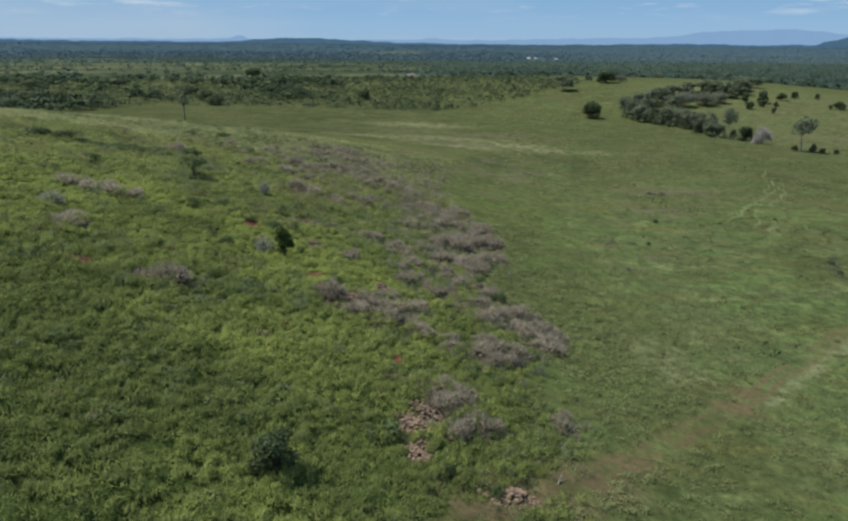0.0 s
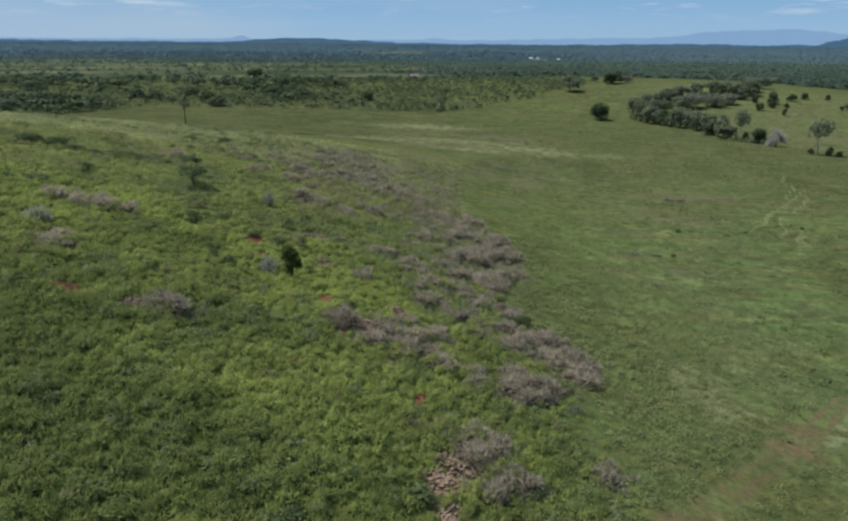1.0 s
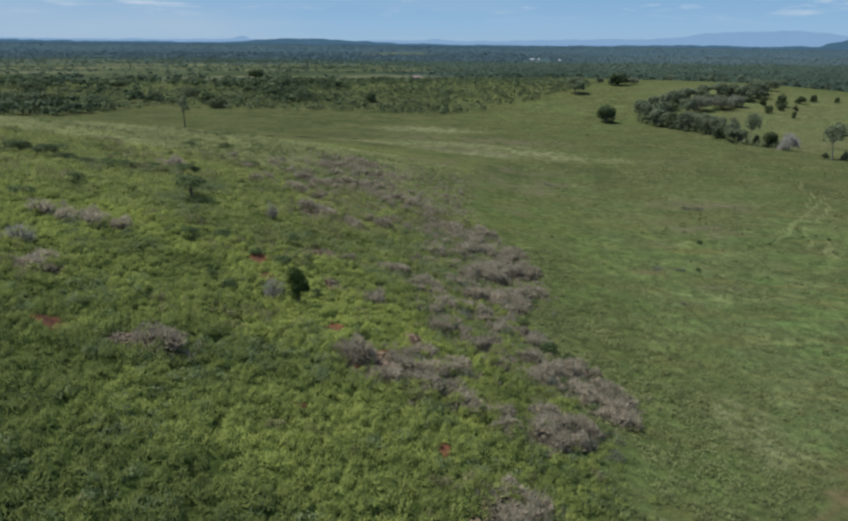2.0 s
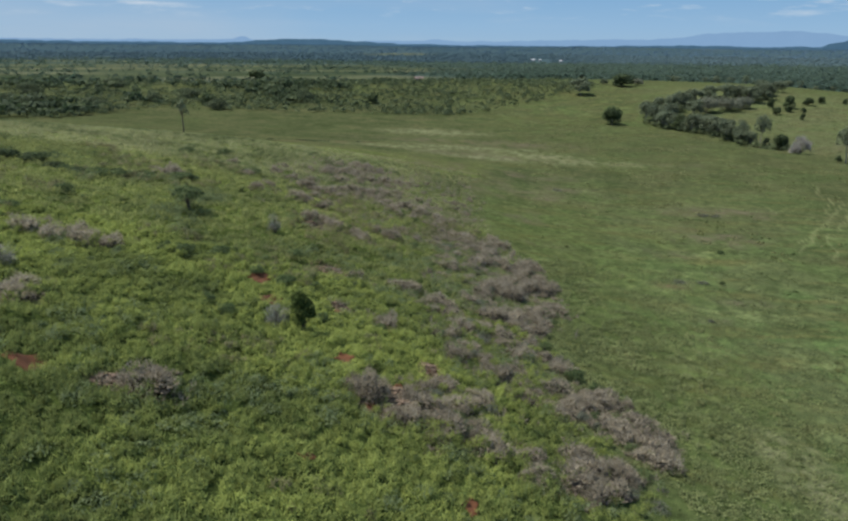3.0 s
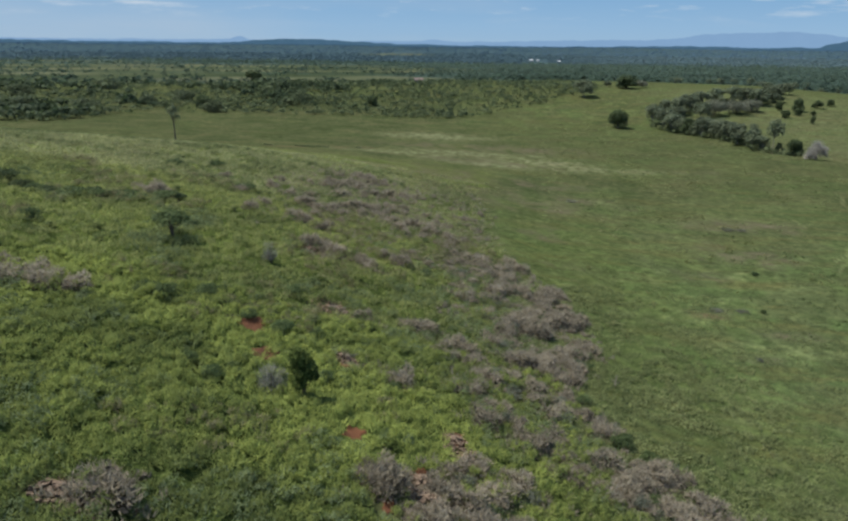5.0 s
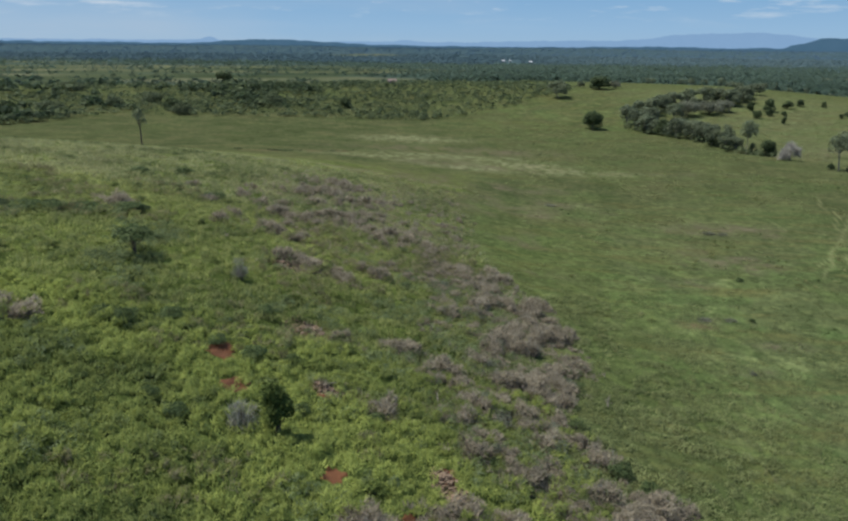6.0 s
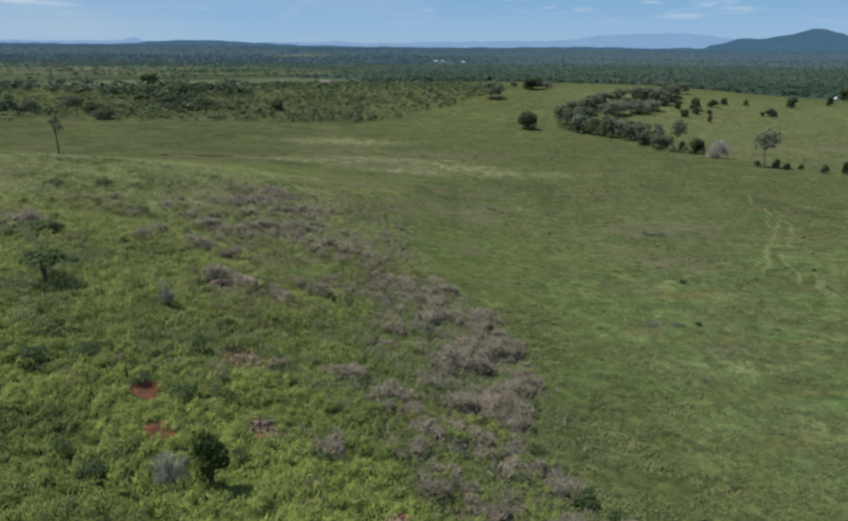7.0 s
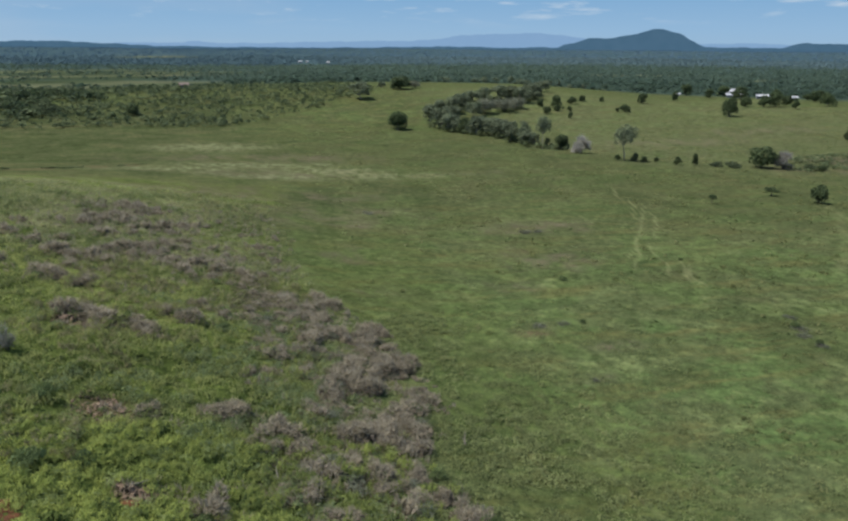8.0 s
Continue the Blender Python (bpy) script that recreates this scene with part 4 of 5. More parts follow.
TEMPLATES["silver"] = [tree_template(93 + k, 1.8, 2.0, 0.2, 8, 0.018, PINKTWIG, DARKBARK, 3, 420, "silver_shrub", 0.85, True, 0.05, 0.85) for k in range(2)]
for k, root in enumerate(TEMPLATES["silver"]):
    leafy = np.random.default_rng(193 + k)
    low = [(0.45 * math.cos(a), 0.45 * math.sin(a), 0.45, 0.42, 0.9) for a in (0.3, 2.2, 4.4)]
    part("foliage", raw_mesh("foliage", *crown(leafy, low, 420, 0.07), GREYLEAF), root, "thin grey-green leaves")
    a, q = leafy.uniform(0, 6.283, 80), np.sqrt(leafy.uniform(0, 1, 80))
    tips = np.stack([q * np.cos(a), q * np.sin(a), (1.95 - 0.7 * q * q) * leafy.uniform(0.55, 1.0, 80)], -1)
    part("dead_twigs", raw_mesh("dead_twigs", *blades(leafy, tips * np.array([0.25, 0.25, 0.2]), tips, leafy.uniform(0.02, 0.045, 80)), SILVERTWIG), root, "bleached upright dead twigs")
plant("twin", -11.0, 54.2, 1.85, 2.7, "upright dark green shrub on the hillside", "shrub", "", 0.0)
plant("spread", -23.9, 73.9, 3.6, 2.5, "small spreading tree with a thin crown on the hill", "tree")
plant("low", -6.0, 24.9, 2.7, 1.9, "low dark green shrub on the hillside", "shrub")
plant("silver", -12.6, 53.9, 2.1, 2.0, "silver-grey half-leafless shrub beside a dark one", "shrub")
plant("silver", -16.6, 73.8, 1.6, 2.0, "silver-grey half-leafless shrub on the hill", "shrub")
plant("silver", -28.3, 53.0, 2.8, 1.5, "silver-grey half-leafless shrub on the hill", "shrub")


for x, y, w, h in [(-44.2, 82.4, 2.9, 0.9), (-41.4, 82.5, 2.9, 0.9), (-37.8, 80.5, 2.1, 0.7), (-35.1, 80.6, 2.7, 0.7), (-31.5, 84.0, 2.8, 0.7), (-28.6, 85.7, 2.8, 0.8), (-36.2, 63.0, 1.7, 0.7), (-34.5, 64.2, 2.3, 0.8), (-33.8, 72.0, 1.9, 0.9), (-33.3, 82.0, 2.1, 0.6), (-24.4, 97.5, 2.8, 0.8), (-30.5, 108.9, 2.6, 0.8), (-34.0, 104.7, 2.6, 0.7)]:
    plant("ridge" if x < -40 else "mat", x, y, w * 1.15, h, "low dark bush along the crest of the hill", "bush", "low bushes on the hill")
for x, y, w, h in [(-15.7, 62.2, 1.5, 0.6), (-13.7, 62.0, 1.3, 0.5), (-22.1, 62.8, 1.6, 0.7), (-23.7, 40.8, 1.5, 0.8), (1.3, 28.0, 0.9, 0.6), (3.4, 27.5, 0.9, 0.6), (7.0, 70.9, 1.2, 0.8), (6.8, 57.6, 1.9, 0.9), (8.0, 56.3, 1.4, 0.8), (-13.9, 67.9, 1.6, 0.7), (-13.4, 61.4, 1.8, 0.7), (-11.3, 61.7, 1.2, 0.6), (-18.7, 64.0, 1.9, 0.8), (-20.7, 62.3, 1.9, 0.8), (-10.2, 56.5, 1.0, 0.6), (-17.0, 54.8, 1.2, 0.7), (-15.4, 53.5, 1.5, 0.7), (-6.4, 57.4, 1.2, 0.6)]:
    plant("mat", x, y, w, h, "low dark green bush among the hillside grass", "bush", "low bushes on the hill")
rng = np.random.default_rng(12)
for k in range(16):
    q = (k + rng.uniform(-0.3, 0.3)) / 15 * (len(RIDGE_LINE) - 1)
    x, y = (float(np.interp(q, range(len(RIDGE_LINE)), [p[i] for p in RIDGE_LINE])) for i in (0, 1))
    plant("ridge", x, y + rng.normal() * 0.4, rng.uniform(1.3, 2.4), rng.uniform(0.35, 0.7), "low dark bush in a row along the crest of the hill", "bush", "low bushes on the hill")
TEMPLATES["small"] = [tree_template(160 + k, 0.5, 1.2, 0.06, 8, 0.075, HERBLEAF if k % 2 else HILLLEAF, DARKBARK, 2, 420, "small_bush", 0.5, False, 0.0, 0.85) for k in range(4)]
rng = np.random.default_rng(9)
for k in range(40):
    y = rng.uniform(30, 104)
    x = rng.uniform(max(-0.55 * y - 4, -46), belly(0, y) - 9)
    if abs(x + 11) + abs(y - 54) > 3 and clear_of(np.array([x]), np.array([y]), RED_SOIL, 2.0)[0]:
        plant("small", x, y, rng.uniform(0.7, 1.7), rng.uniform(0.28, 0.55), "small dark green bush among the hillside grass", "bush", "low bushes on the hill")
TEMPLATES["weedy"] = [tree_template(120 + k, 0.7, 2.0, 0.05, 7, 0.035, WEEDY, DARKBARK, 2, 340, "weedy_bush", 0.45, True, 0.0, 1.1) for k in range(2)]
for x, y, w, h in [(50.1, 81.5, 1.6, 0.8), (48.9, 77.4, 1.5, 0.8), (34.9, 101.1, 1.8, 0.8), (55.0, 105.6, 1.2, 0.6), (29.7, 87.7, 1.2, 0.6)]:
    plant("mat", x, y, w * 0.62, h * 0.7, "small round dark bush in the short paddock grass", "bush", "low bushes in the paddock")
for x, y, w, h in [(50.1, 80.8, 2.6, 0.5), (48.6, 76.9, 1.9, 0.5), (51.5, 83.6, 2.0, 0.5), (49.0, 79.2, 2.2, 0.4), (23.5, 75.3, 1.1, 0.5), (27.5, 87.6, 2.0, 0.5), (24.8, 87.6, 2.2, 0.5), (42.0, 125.2, 3.0, 0.7), (44.0, 125.0, 2.2, 0.6), (21.4, 142.2, 3.0, 0.5)]:
    plant("weedy", x, y, w, h * 0.55, "low grey weedy bush in the short paddock grass", "bush", "low bushes in the paddock")



def fallen_branch(x, y, long, turn, tip):
    """A bleached dead branch with two side twigs."""
    pieces = [tube([(-long / 2, 0, 0.08), (0, 0.06, 0.16), (long / 2, 0, 0.08 + tip)], [0.055, 0.045, 0.015]), tube([(0, 0.06, 0.16), (long * 0.2, 0.3, 0.32)], [0.03, 0.01], 5), tube([(-long * 0.2, 0.03, 0.12), (0.0, -0.28, 0.3)], [0.03, 0.01], 5)]
    ob = new("fallen_branch", raw_mesh("fallen_branch", *joined(pieces), DEADWOOD, None, True))
    ob.matrix_basis = pose(x, y, float(height(x, y)), 0, 0, turn)
    tagged(ob, "bleached dead branch lying in the grass", "branch", "dead branches")


for row in [(9.0, 66.9, 0.9, 70, 0.5), (8.0, 72.5, 0.8, 110, 0.4), (-9.3, 59.8, 1.3, 10, 0.15), (-9.0, 60.1, 1.0, 30, 0.1), (-2.9, 61.7, 1.0, 100, 0.5), (-1.0, 58.3, 1.1, 15, 0.1), (6.9, 29.7, 0.8, 60, 0.35)]:
    fallen_branch(*row)


def twig_mound(seed, wide, tall, n, m):
    """Fine dry twigs over a core coloured as if in shade, in a few overlapping rounded lobes; returns the triangles and
    how many are outer twigs.
    """
    rng = np.random.default_rng(seed)
    lobes = np.stack([rng.normal(size=6) * 0.18 * wide, rng.normal(size=6) * 0.18 * wide, rng.uniform(0.24, 0.40, 6) * wide, rng.uniform(0.5, 1.0, 6) * tall], -1)
    own = lobes[rng.integers(0, 6, n)]
    a, q = rng.uniform(0, 6.283, n), np.sqrt(rng.uniform(0, 1, n))
    x, y = own[:, 0] + q * np.cos(a) * own[:, 2], own[:, 1] + q * np.sin(a) * own[:, 2]
    top = own[:, 3] * np.sqrt(np.maximum(1 - q * q, 0.03))
    mid = np.stack([x, y, top * rng.uniform(0.62, 1.04, n)], -1)
    way = unit(np.stack([x - own[:, 0], y - own[:, 1], 0.75 * own[:, 2]], -1) / own[:, 2:3] + rng.normal(size=(n, 3)) * 0.5)
    half = rng.uniform(0.05, 0.19, n)[:, None]
    base, tip = mid - way * half, mid + way * half
    base[:, 2], tip[:, 2] = np.maximum(base[:, 2], 0), np.maximum(tip[:, 2], 0.02)
    v, f = blades(rng, base, tip, rng.uniform(0.016, 0.036, n) * math.sqrt(1000 / n))
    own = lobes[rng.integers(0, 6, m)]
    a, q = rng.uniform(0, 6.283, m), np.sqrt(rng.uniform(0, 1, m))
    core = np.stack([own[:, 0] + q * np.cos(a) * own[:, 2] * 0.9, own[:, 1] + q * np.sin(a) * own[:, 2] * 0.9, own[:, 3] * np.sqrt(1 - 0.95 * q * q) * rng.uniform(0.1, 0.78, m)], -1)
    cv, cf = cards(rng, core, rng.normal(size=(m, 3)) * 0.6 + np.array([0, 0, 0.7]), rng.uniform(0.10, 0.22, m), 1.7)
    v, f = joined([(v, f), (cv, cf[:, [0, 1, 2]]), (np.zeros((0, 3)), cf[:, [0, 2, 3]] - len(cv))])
    return v, f, n


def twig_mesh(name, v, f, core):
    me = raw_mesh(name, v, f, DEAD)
    me.materials.append(SHADETWIG)
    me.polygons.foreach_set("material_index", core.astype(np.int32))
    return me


def dead_bush(seed, wide, tall):
    """A rounded mound of fine dry twigs over a few dark stems."""
    v, f, n = twig_mound(seed, wide, tall, 660, 110)
    ob = new("dead_bush", twig_mesh("dead_bush", v, f, np.arange(len(f)) >= n))
    for t in (0.4 + seed, 2.5 + seed, 4.6 + seed):
        q = 0.22 * wide
        v, f = tube([(0, 0, -0.2), (0.4 * q * math.cos(t), 0.4 * q * math.sin(t), tall * 0.35), (q * math.cos(t), q * math.sin(t), tall * 0.72)], [0.03, 0.022, 0.008], 4)
        part("stem", raw_mesh("stem", v, f, STEM), ob, "dark woody stem")
    ob["wide"], ob["tall"] = wide, tall
    return ob


TEMPLATES["brush"] = [dead_bush(200 + k, 1.5, 0.75 + 0.05 * k) for k in range(6)]
TEMPLATES["sage"] = [tree_template(150 + k, 0.8, 1.8, 0.1, 8, 0.075, GREYLEAF if k else HERBLEAF, DARKBARK, 3, 520, "sage_bush", 0.55, False, 0.0, 1.0) for k in range(3)]


def brush_places():
    """Places and widths of the dry bushes, from the foot of the slope up."""
    rng = np.random.default_rng(7)
    step = 1.06
    gx, gy = np.meshgrid(np.arange(-36, 18, step), np.arange(28, 132, step))
    x, y = gx.ravel() + rng.normal(size=gx.size) * 0.3, gy.ravel() + rng.normal(size=gx.size) * 0.3
    keep = (rng.uniform(0, 1, len(x)) < 0.62 * brush_at(x, y)) & clear_of(x, y + 0.5, RUBBLE + RED_SOIL, 1.0)
    x, y = x[keep], y[keep]
    o = np.argsort(y)
    return x[o], y[o], rng.uniform(0.9, 2.3, len(x)) * (1 - 0.15 * smooth(85, 110, y[o])), rng


def dry_brush():
    x, y, w, rng = brush_places()
    for k in range(min(290, len(x))):
        plant("brush", x[k], y[k], w[k], w[k] * rng.uniform(0.46, 0.62), "dry leafless grey-brown bush in a thicket on the slope", "bush", "dry bushes on the slope", None, 0.04)
    mounds = [twig_mound(230 + k, 1.0, 0.55, 400, 60) for k in range(5)]
    vs, fs, cs, o = [], [], [], 0
    for k in range(290, len(x)):
        v, f, n = mounds[k % 5]
        t = rng.uniform(0, 6.283)
        turn = np.array([[math.cos(t), -math.sin(t), 0], [math.sin(t), math.cos(t), 0], [0, 0, rng.uniform(0.85, 1.15)]])
        vs.append(v @ turn.T * w[k] + np.array([x[k], y[k], float(height(x[k], y[k])) - 0.04]))
        fs.append(f + o)
        cs.append(np.arange(len(f)) >= n)
        o += len(v)
    sprays = [twig_mound(260 + k, 1.0, 0.5, 90, 22) for k in range(5)]
    for k in range(len(x)):
        for i in range(2):
            v, f, n = sprays[(k + i) % 5]
            t, d, s = rng.uniform(0, 6.283), rng.uniform(0.5, 1.5), rng.uniform(0.35, 0.85)
            px, py = x[k] + d * math.cos(t), y[k] + d * math.sin(t)
            vs.append(v * s + np.array([px, py, float(height(px, py)) - 0.03]))
            fs.append(f + o)
            cs.append(np.arange(len(f)) >= n)
            o += len(v)
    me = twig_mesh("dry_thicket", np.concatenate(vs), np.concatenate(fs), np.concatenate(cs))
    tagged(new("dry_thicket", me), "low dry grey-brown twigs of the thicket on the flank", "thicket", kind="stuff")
    for k in range(2, len(x), 4):
        if y[k] < 92 and x[k] > -6:
            plant("sage", x[k] + rng.uniform(0.3, 1.6), y[k] + rng.normal() * 0.8, rng.uniform(0.9, 1.7), rng.uniform(0.4, 0.75), "low soft grey-green bush among dry ones", "bush", "grey-green bushes on the slope")


dry_brush()


# ---- grass, herbs and stones ----
def scatter(rng, count, y0, y1, left, right):
    """Random places in the plan between two lines that open with y."""
    y = y0 + (y1 - y0) * np.sqrt(rng.uniform(0, 1, count))
    lo, hi = left(y), right(y)
    x = lo + (hi - lo) * rng.uniform(0, 1, count)
    return x, y


def clumps(name, label, rng, x, y, tall, wide, per, blade, mat, tint, category="grass", stand=0.32, slim=0.21):
    """Close soft clumps as one mesh: short blades lying over small domes."""
    n = len(x)
    k = n * per
    a = rng.uniform(0, 6.283, k)
    s = np.sqrt(rng.uniform(0, 1, k))
    w, h = np.repeat(wide, per) * 0.5, np.repeat(tall, per)
    c = np.stack([x, y, height(x, y)], -1).repeat(per, 0)
    rise = 1 - 0.5 * s * s
    at = c + np.stack([s * np.cos(a) * w, s * np.sin(a) * w, h * rise * rng.uniform(0.75, 1.06, k)], -1)
    out = unit(0.6 * unit(np.stack([s * np.cos(a) / w, s * np.sin(a) / w, rise / h], -1)) + np.array([0, 0, 0.40]) + 0.13 * rng.normal(size=(k, 3)))
    way = unit(np.cross(out, rng.normal(size=(k, 3))) + np.array([0, 0, stand]))
    size = (blade * rng.uniform(0.6, 1.4, k))[:, None]
    side = unit(np.cross(way, out)) * size * slim
    v = np.stack([at - way * size * 0.5 - side, at - way * size * 0.5 + side, at + way * size * 0.7 + out * size * 0.2], 1).reshape(-1, 3)
    me = raw_mesh(name, v, np.arange(3 * k).reshape(-1, 3), mat, {"tint": np.repeat(np.repeat(tint, per) + rng.normal(size=k) * 0.05, 3)})
    tagged(new(name, me), label, category, kind="stuff")


def west_edge(y):
    return -0.66 * y - 9


def sward(name, label, seed, y0, y1, step, per, blade, mat):
    rng = np.random.default_rng(seed)
    gx, gy = np.meshgrid(np.arange(-100, 26, step), np.arange(y0, y1, step))
    x = (gx + 0.5 * step * (np.arange(gx.shape[0]) % 2)[:, None]).ravel() + rng.normal(size=gx.size) * 0.33 * step
    y = gy.ravel() + rng.normal(size=gx.size) * 0.33 * step
    keep = (x > west_edge(y) - 14 * rng.uniform(0, 1, len(x)) ** 2) & (rng.uniform(0, 1, len(x)) < 0.97 * lush_at(x, y) * (1 - 0.6 * smooth(95, 150, y)) * (1 - 0.15 * brush_at(x, y))) & clear_of(x, y + 0.35, RED_SOIL, 0.95) & clear_of(x, y + 0.35, RUBBLE, 1.0)
    keep &= near_line(x, y, DIRT_TRACK) > 0.8
    x, y = x[keep], y[keep]
    tint = grass_tint(x, y) + rng.normal(size=len(x)) * 0.06
    tuft = smooth(0.34, 0.68, lumps(x, y, 1.3, 80))
    worn = spots(x, y, WORN_SPOTS, 0.6)
    size = step * rng.uniform(0.9, 1.6, len(x))
    tall = (0.14 + 0.10 * rng.uniform(0, 1, len(x)) + 0.34 * tuft) * (1 - 0.35 * smooth(70, 130, y)) * (1 - 0.7 * worn) * (1 + 0.35 * brush_at(x, y))
    # tint also paints lit tops on tall tufts and shade in the low gaps
    clumps(name, label, rng, x, y, tall, size, per, blade, mat, np.clip((tint + 0.14 * (tuft - 0.5)) * (1 - 0.5 * worn), 0, 1), stand=0.95, slim=0.12)


def hill_grass():
    sward("hill_grass", "lush yellow-green grass covering the hillside", 21, 20, 66, 0.52, 46, 0.215, GRASS)
    sward("crest_grass", "yellow-green grass towards the crest of the hill", 29, 66, 98, 0.70, 26, 0.25, CREST)
    sward("ridge_grass", "pale olive half-dry grass on the crest of the hill", 30, 98, 150, 0.9, 22, 0.30, RIDGE)
    sward("slope_grass", "grass on the lower end of the hillside", 31, -14, 20, 0.66, 34, 0.14, GRASS)


def paddock_grass():
    rng = np.random.default_rng(22)
    x, y = scatter(rng, 13000, 22, 120, lambda v: belly(v, v) - 3, lambda v: np.maximum(0.62 * v + 6, 1.15 * (v - 31)))
    keep = (rng.uniform(0, 1, len(x)) > lush_at(x, y)) & (rng.uniform(0, 1, len(x)) < 1.3 * lumps(x, y, 8, 90) * (1 - smooth(60, 120, y))) & (near_line(x, y, DIRT_TRACK) > 0.9)
    x, y = x[keep], y[keep]
    tint = 0.2 + 0.6 * lumps(x, y, 9, 91) + 0.25 * spots(x, y, PALE_SPOTS, 0.7) + rng.normal(size=len(x)) * 0.08
    clumps("paddock_grass", "short grazed grass tufts of the paddock", rng, x, y, rng.uniform(0.03, 0.09, len(x)), rng.uniform(0.5, 1.5, len(x)), 16, 0.13, SHORT, np.clip(tint, 0, 1))


def rough_grass():
    """Ungrazed grass between the foot of the slope and the track, thinning out into the paddock."""
    rng = np.random.default_rng(36)
    x, y = scatter(rng, 11000, 22, 92, lambda v: belly(v, v) - 7, lambda v: belly(v, v) + 26)
    off = x - belly(x, y)
    keep = (rng.uniform(0, 1, len(x)) < (1 - 0.85 * smooth(-2, 22, off)) * (1 - 0.6 * smooth(55, 90, y))) & (lush_at(x, y) < 0.75)
    keep &= (near_line(x, y, DIRT_TRACK) > 1.2) & clear_of(x, y, RUBBLE, 0.8) & (lumps(x, y, 4, 162) > 0.36)
    x, y = x[keep], y[keep]
    thin = smooth(-2, 20, x - belly(x, y))
    tint = np.clip(0.1 + 0.9 * lumps(x, y, 3, 163) + 0.15 * rng.normal(size=len(x)), 0, 1)
    clumps("rough_grass", "rough ungrazed grass at the foot of the slope", rng, x, y, (0.10 + 0.22 * rng.uniform(0, 1, len(x))) * (1 - 0.6 * thin), rng.uniform(0.4, 1.1, len(x)), 24, 0.145, ROUGH, tint)


def herb_patches():
    """Low leafy herbs between the tussocks, darker and broader than the grass."""
    rng = np.random.default_rng(23)
    x, y = scatter(rng, 7600, 12, 140, west_edge, lambda v: belly(v, v) + 3)
    keep = (rng.uniform(0, 1, len(x)) < lush_at(x, y)) & (lumps(x, y, 6.5, 100) + 0.25 * spots(x, y, DARK_HERBS, 0.8) > 0.53 - 0.05 * (1 - smooth(40, 54, y))) & clear_of(x, y, RED_SOIL, 1.2)
    x, y = x[keep], y[keep]
    n = len(x)
    tint = np.clip(0.9 * lumps(x, y, 7, 110) + rng.normal(size=n) * 0.2 - 0.45 * (rng.uniform(0, 1, n) < 0.4), 0, 1)
    keep = clear_of(x, y, WORN_SPOTS, 1.0)
    x, y, tint, n = x[keep], y[keep], tint[keep], int(keep.sum())
    clumps("low_herbs", "low dark green leafy herbs among the grass", rng, x, y, rng.uniform(0.28, 0.65, n), rng.uniform(0.5, 1.4, n), 46, 0.12, HERB, tint, "herbs")


def sage_herbs():
    """Soft mounds of grey-green herbs in drifts through the grass."""
    rng = np.random.default_rng(37)
    x, y = scatter(rng, 5600, 22, 88, west_edge, lambda v: belly(v, v) + 1)
    drift = lumps(x, y, 5.0, 104) + 0.22 * spots(x, y, DARK_HERBS, 0.9) + 0.05 * smooth(-14, 2, x) + 0.07 * (1 - smooth(38, 54, y)) - 0.03
    keep = (rng.uniform(0, 1, len(x)) < lush_at(x, y)) & (drift > 0.56) & clear_of(x, y + 0.4, RED_SOIL + RUBBLE, 1.4) & clear_of(x, y, WORN_SPOTS, 1.0)
    x, y = x[keep], y[keep]
    n = len(x)
    clumps("sage_herbs", "soft grey-green mounds of herbs among the grass", rng, x, y, rng.uniform(0.32, 0.66, n), rng.uniform(0.5, 1.4, n), 46, 0.12, SAGEHERB, rng.uniform(0.1, 0.9, n), "herbs", 0.5, 0.2)


def brown_tufts():
    """Half-dry brownish grass in loose patches of the hillside."""
    rng = np.random.default_rng(38)
    x, y = scatter(rng, 6500, 22, 100, west_edge, lambda v: belly(v, v) + 1)
    keep = (rng.uniform(0, 1, len(x)) < lush_at(x, y)) & (lumps(x, y, 7.0, 107) > 0.58 - 0.11 * (1 - smooth(32, 48, y))) & clear_of(x, y + 0.4, RED_SOIL + RUBBLE, 1.3)
    x, y = x[keep], y[keep]
    n = len(x)
    clumps("brown_tufts", "half-dry brownish tufts of grass on the hillside", rng, x, y, rng.uniform(0.25, 0.55, n), rng.uniform(0.4, 0.9, n), 30, 0.20, BROWNGRASS, rng.uniform(0, 1, n), "grass", 0.9, 0.12)


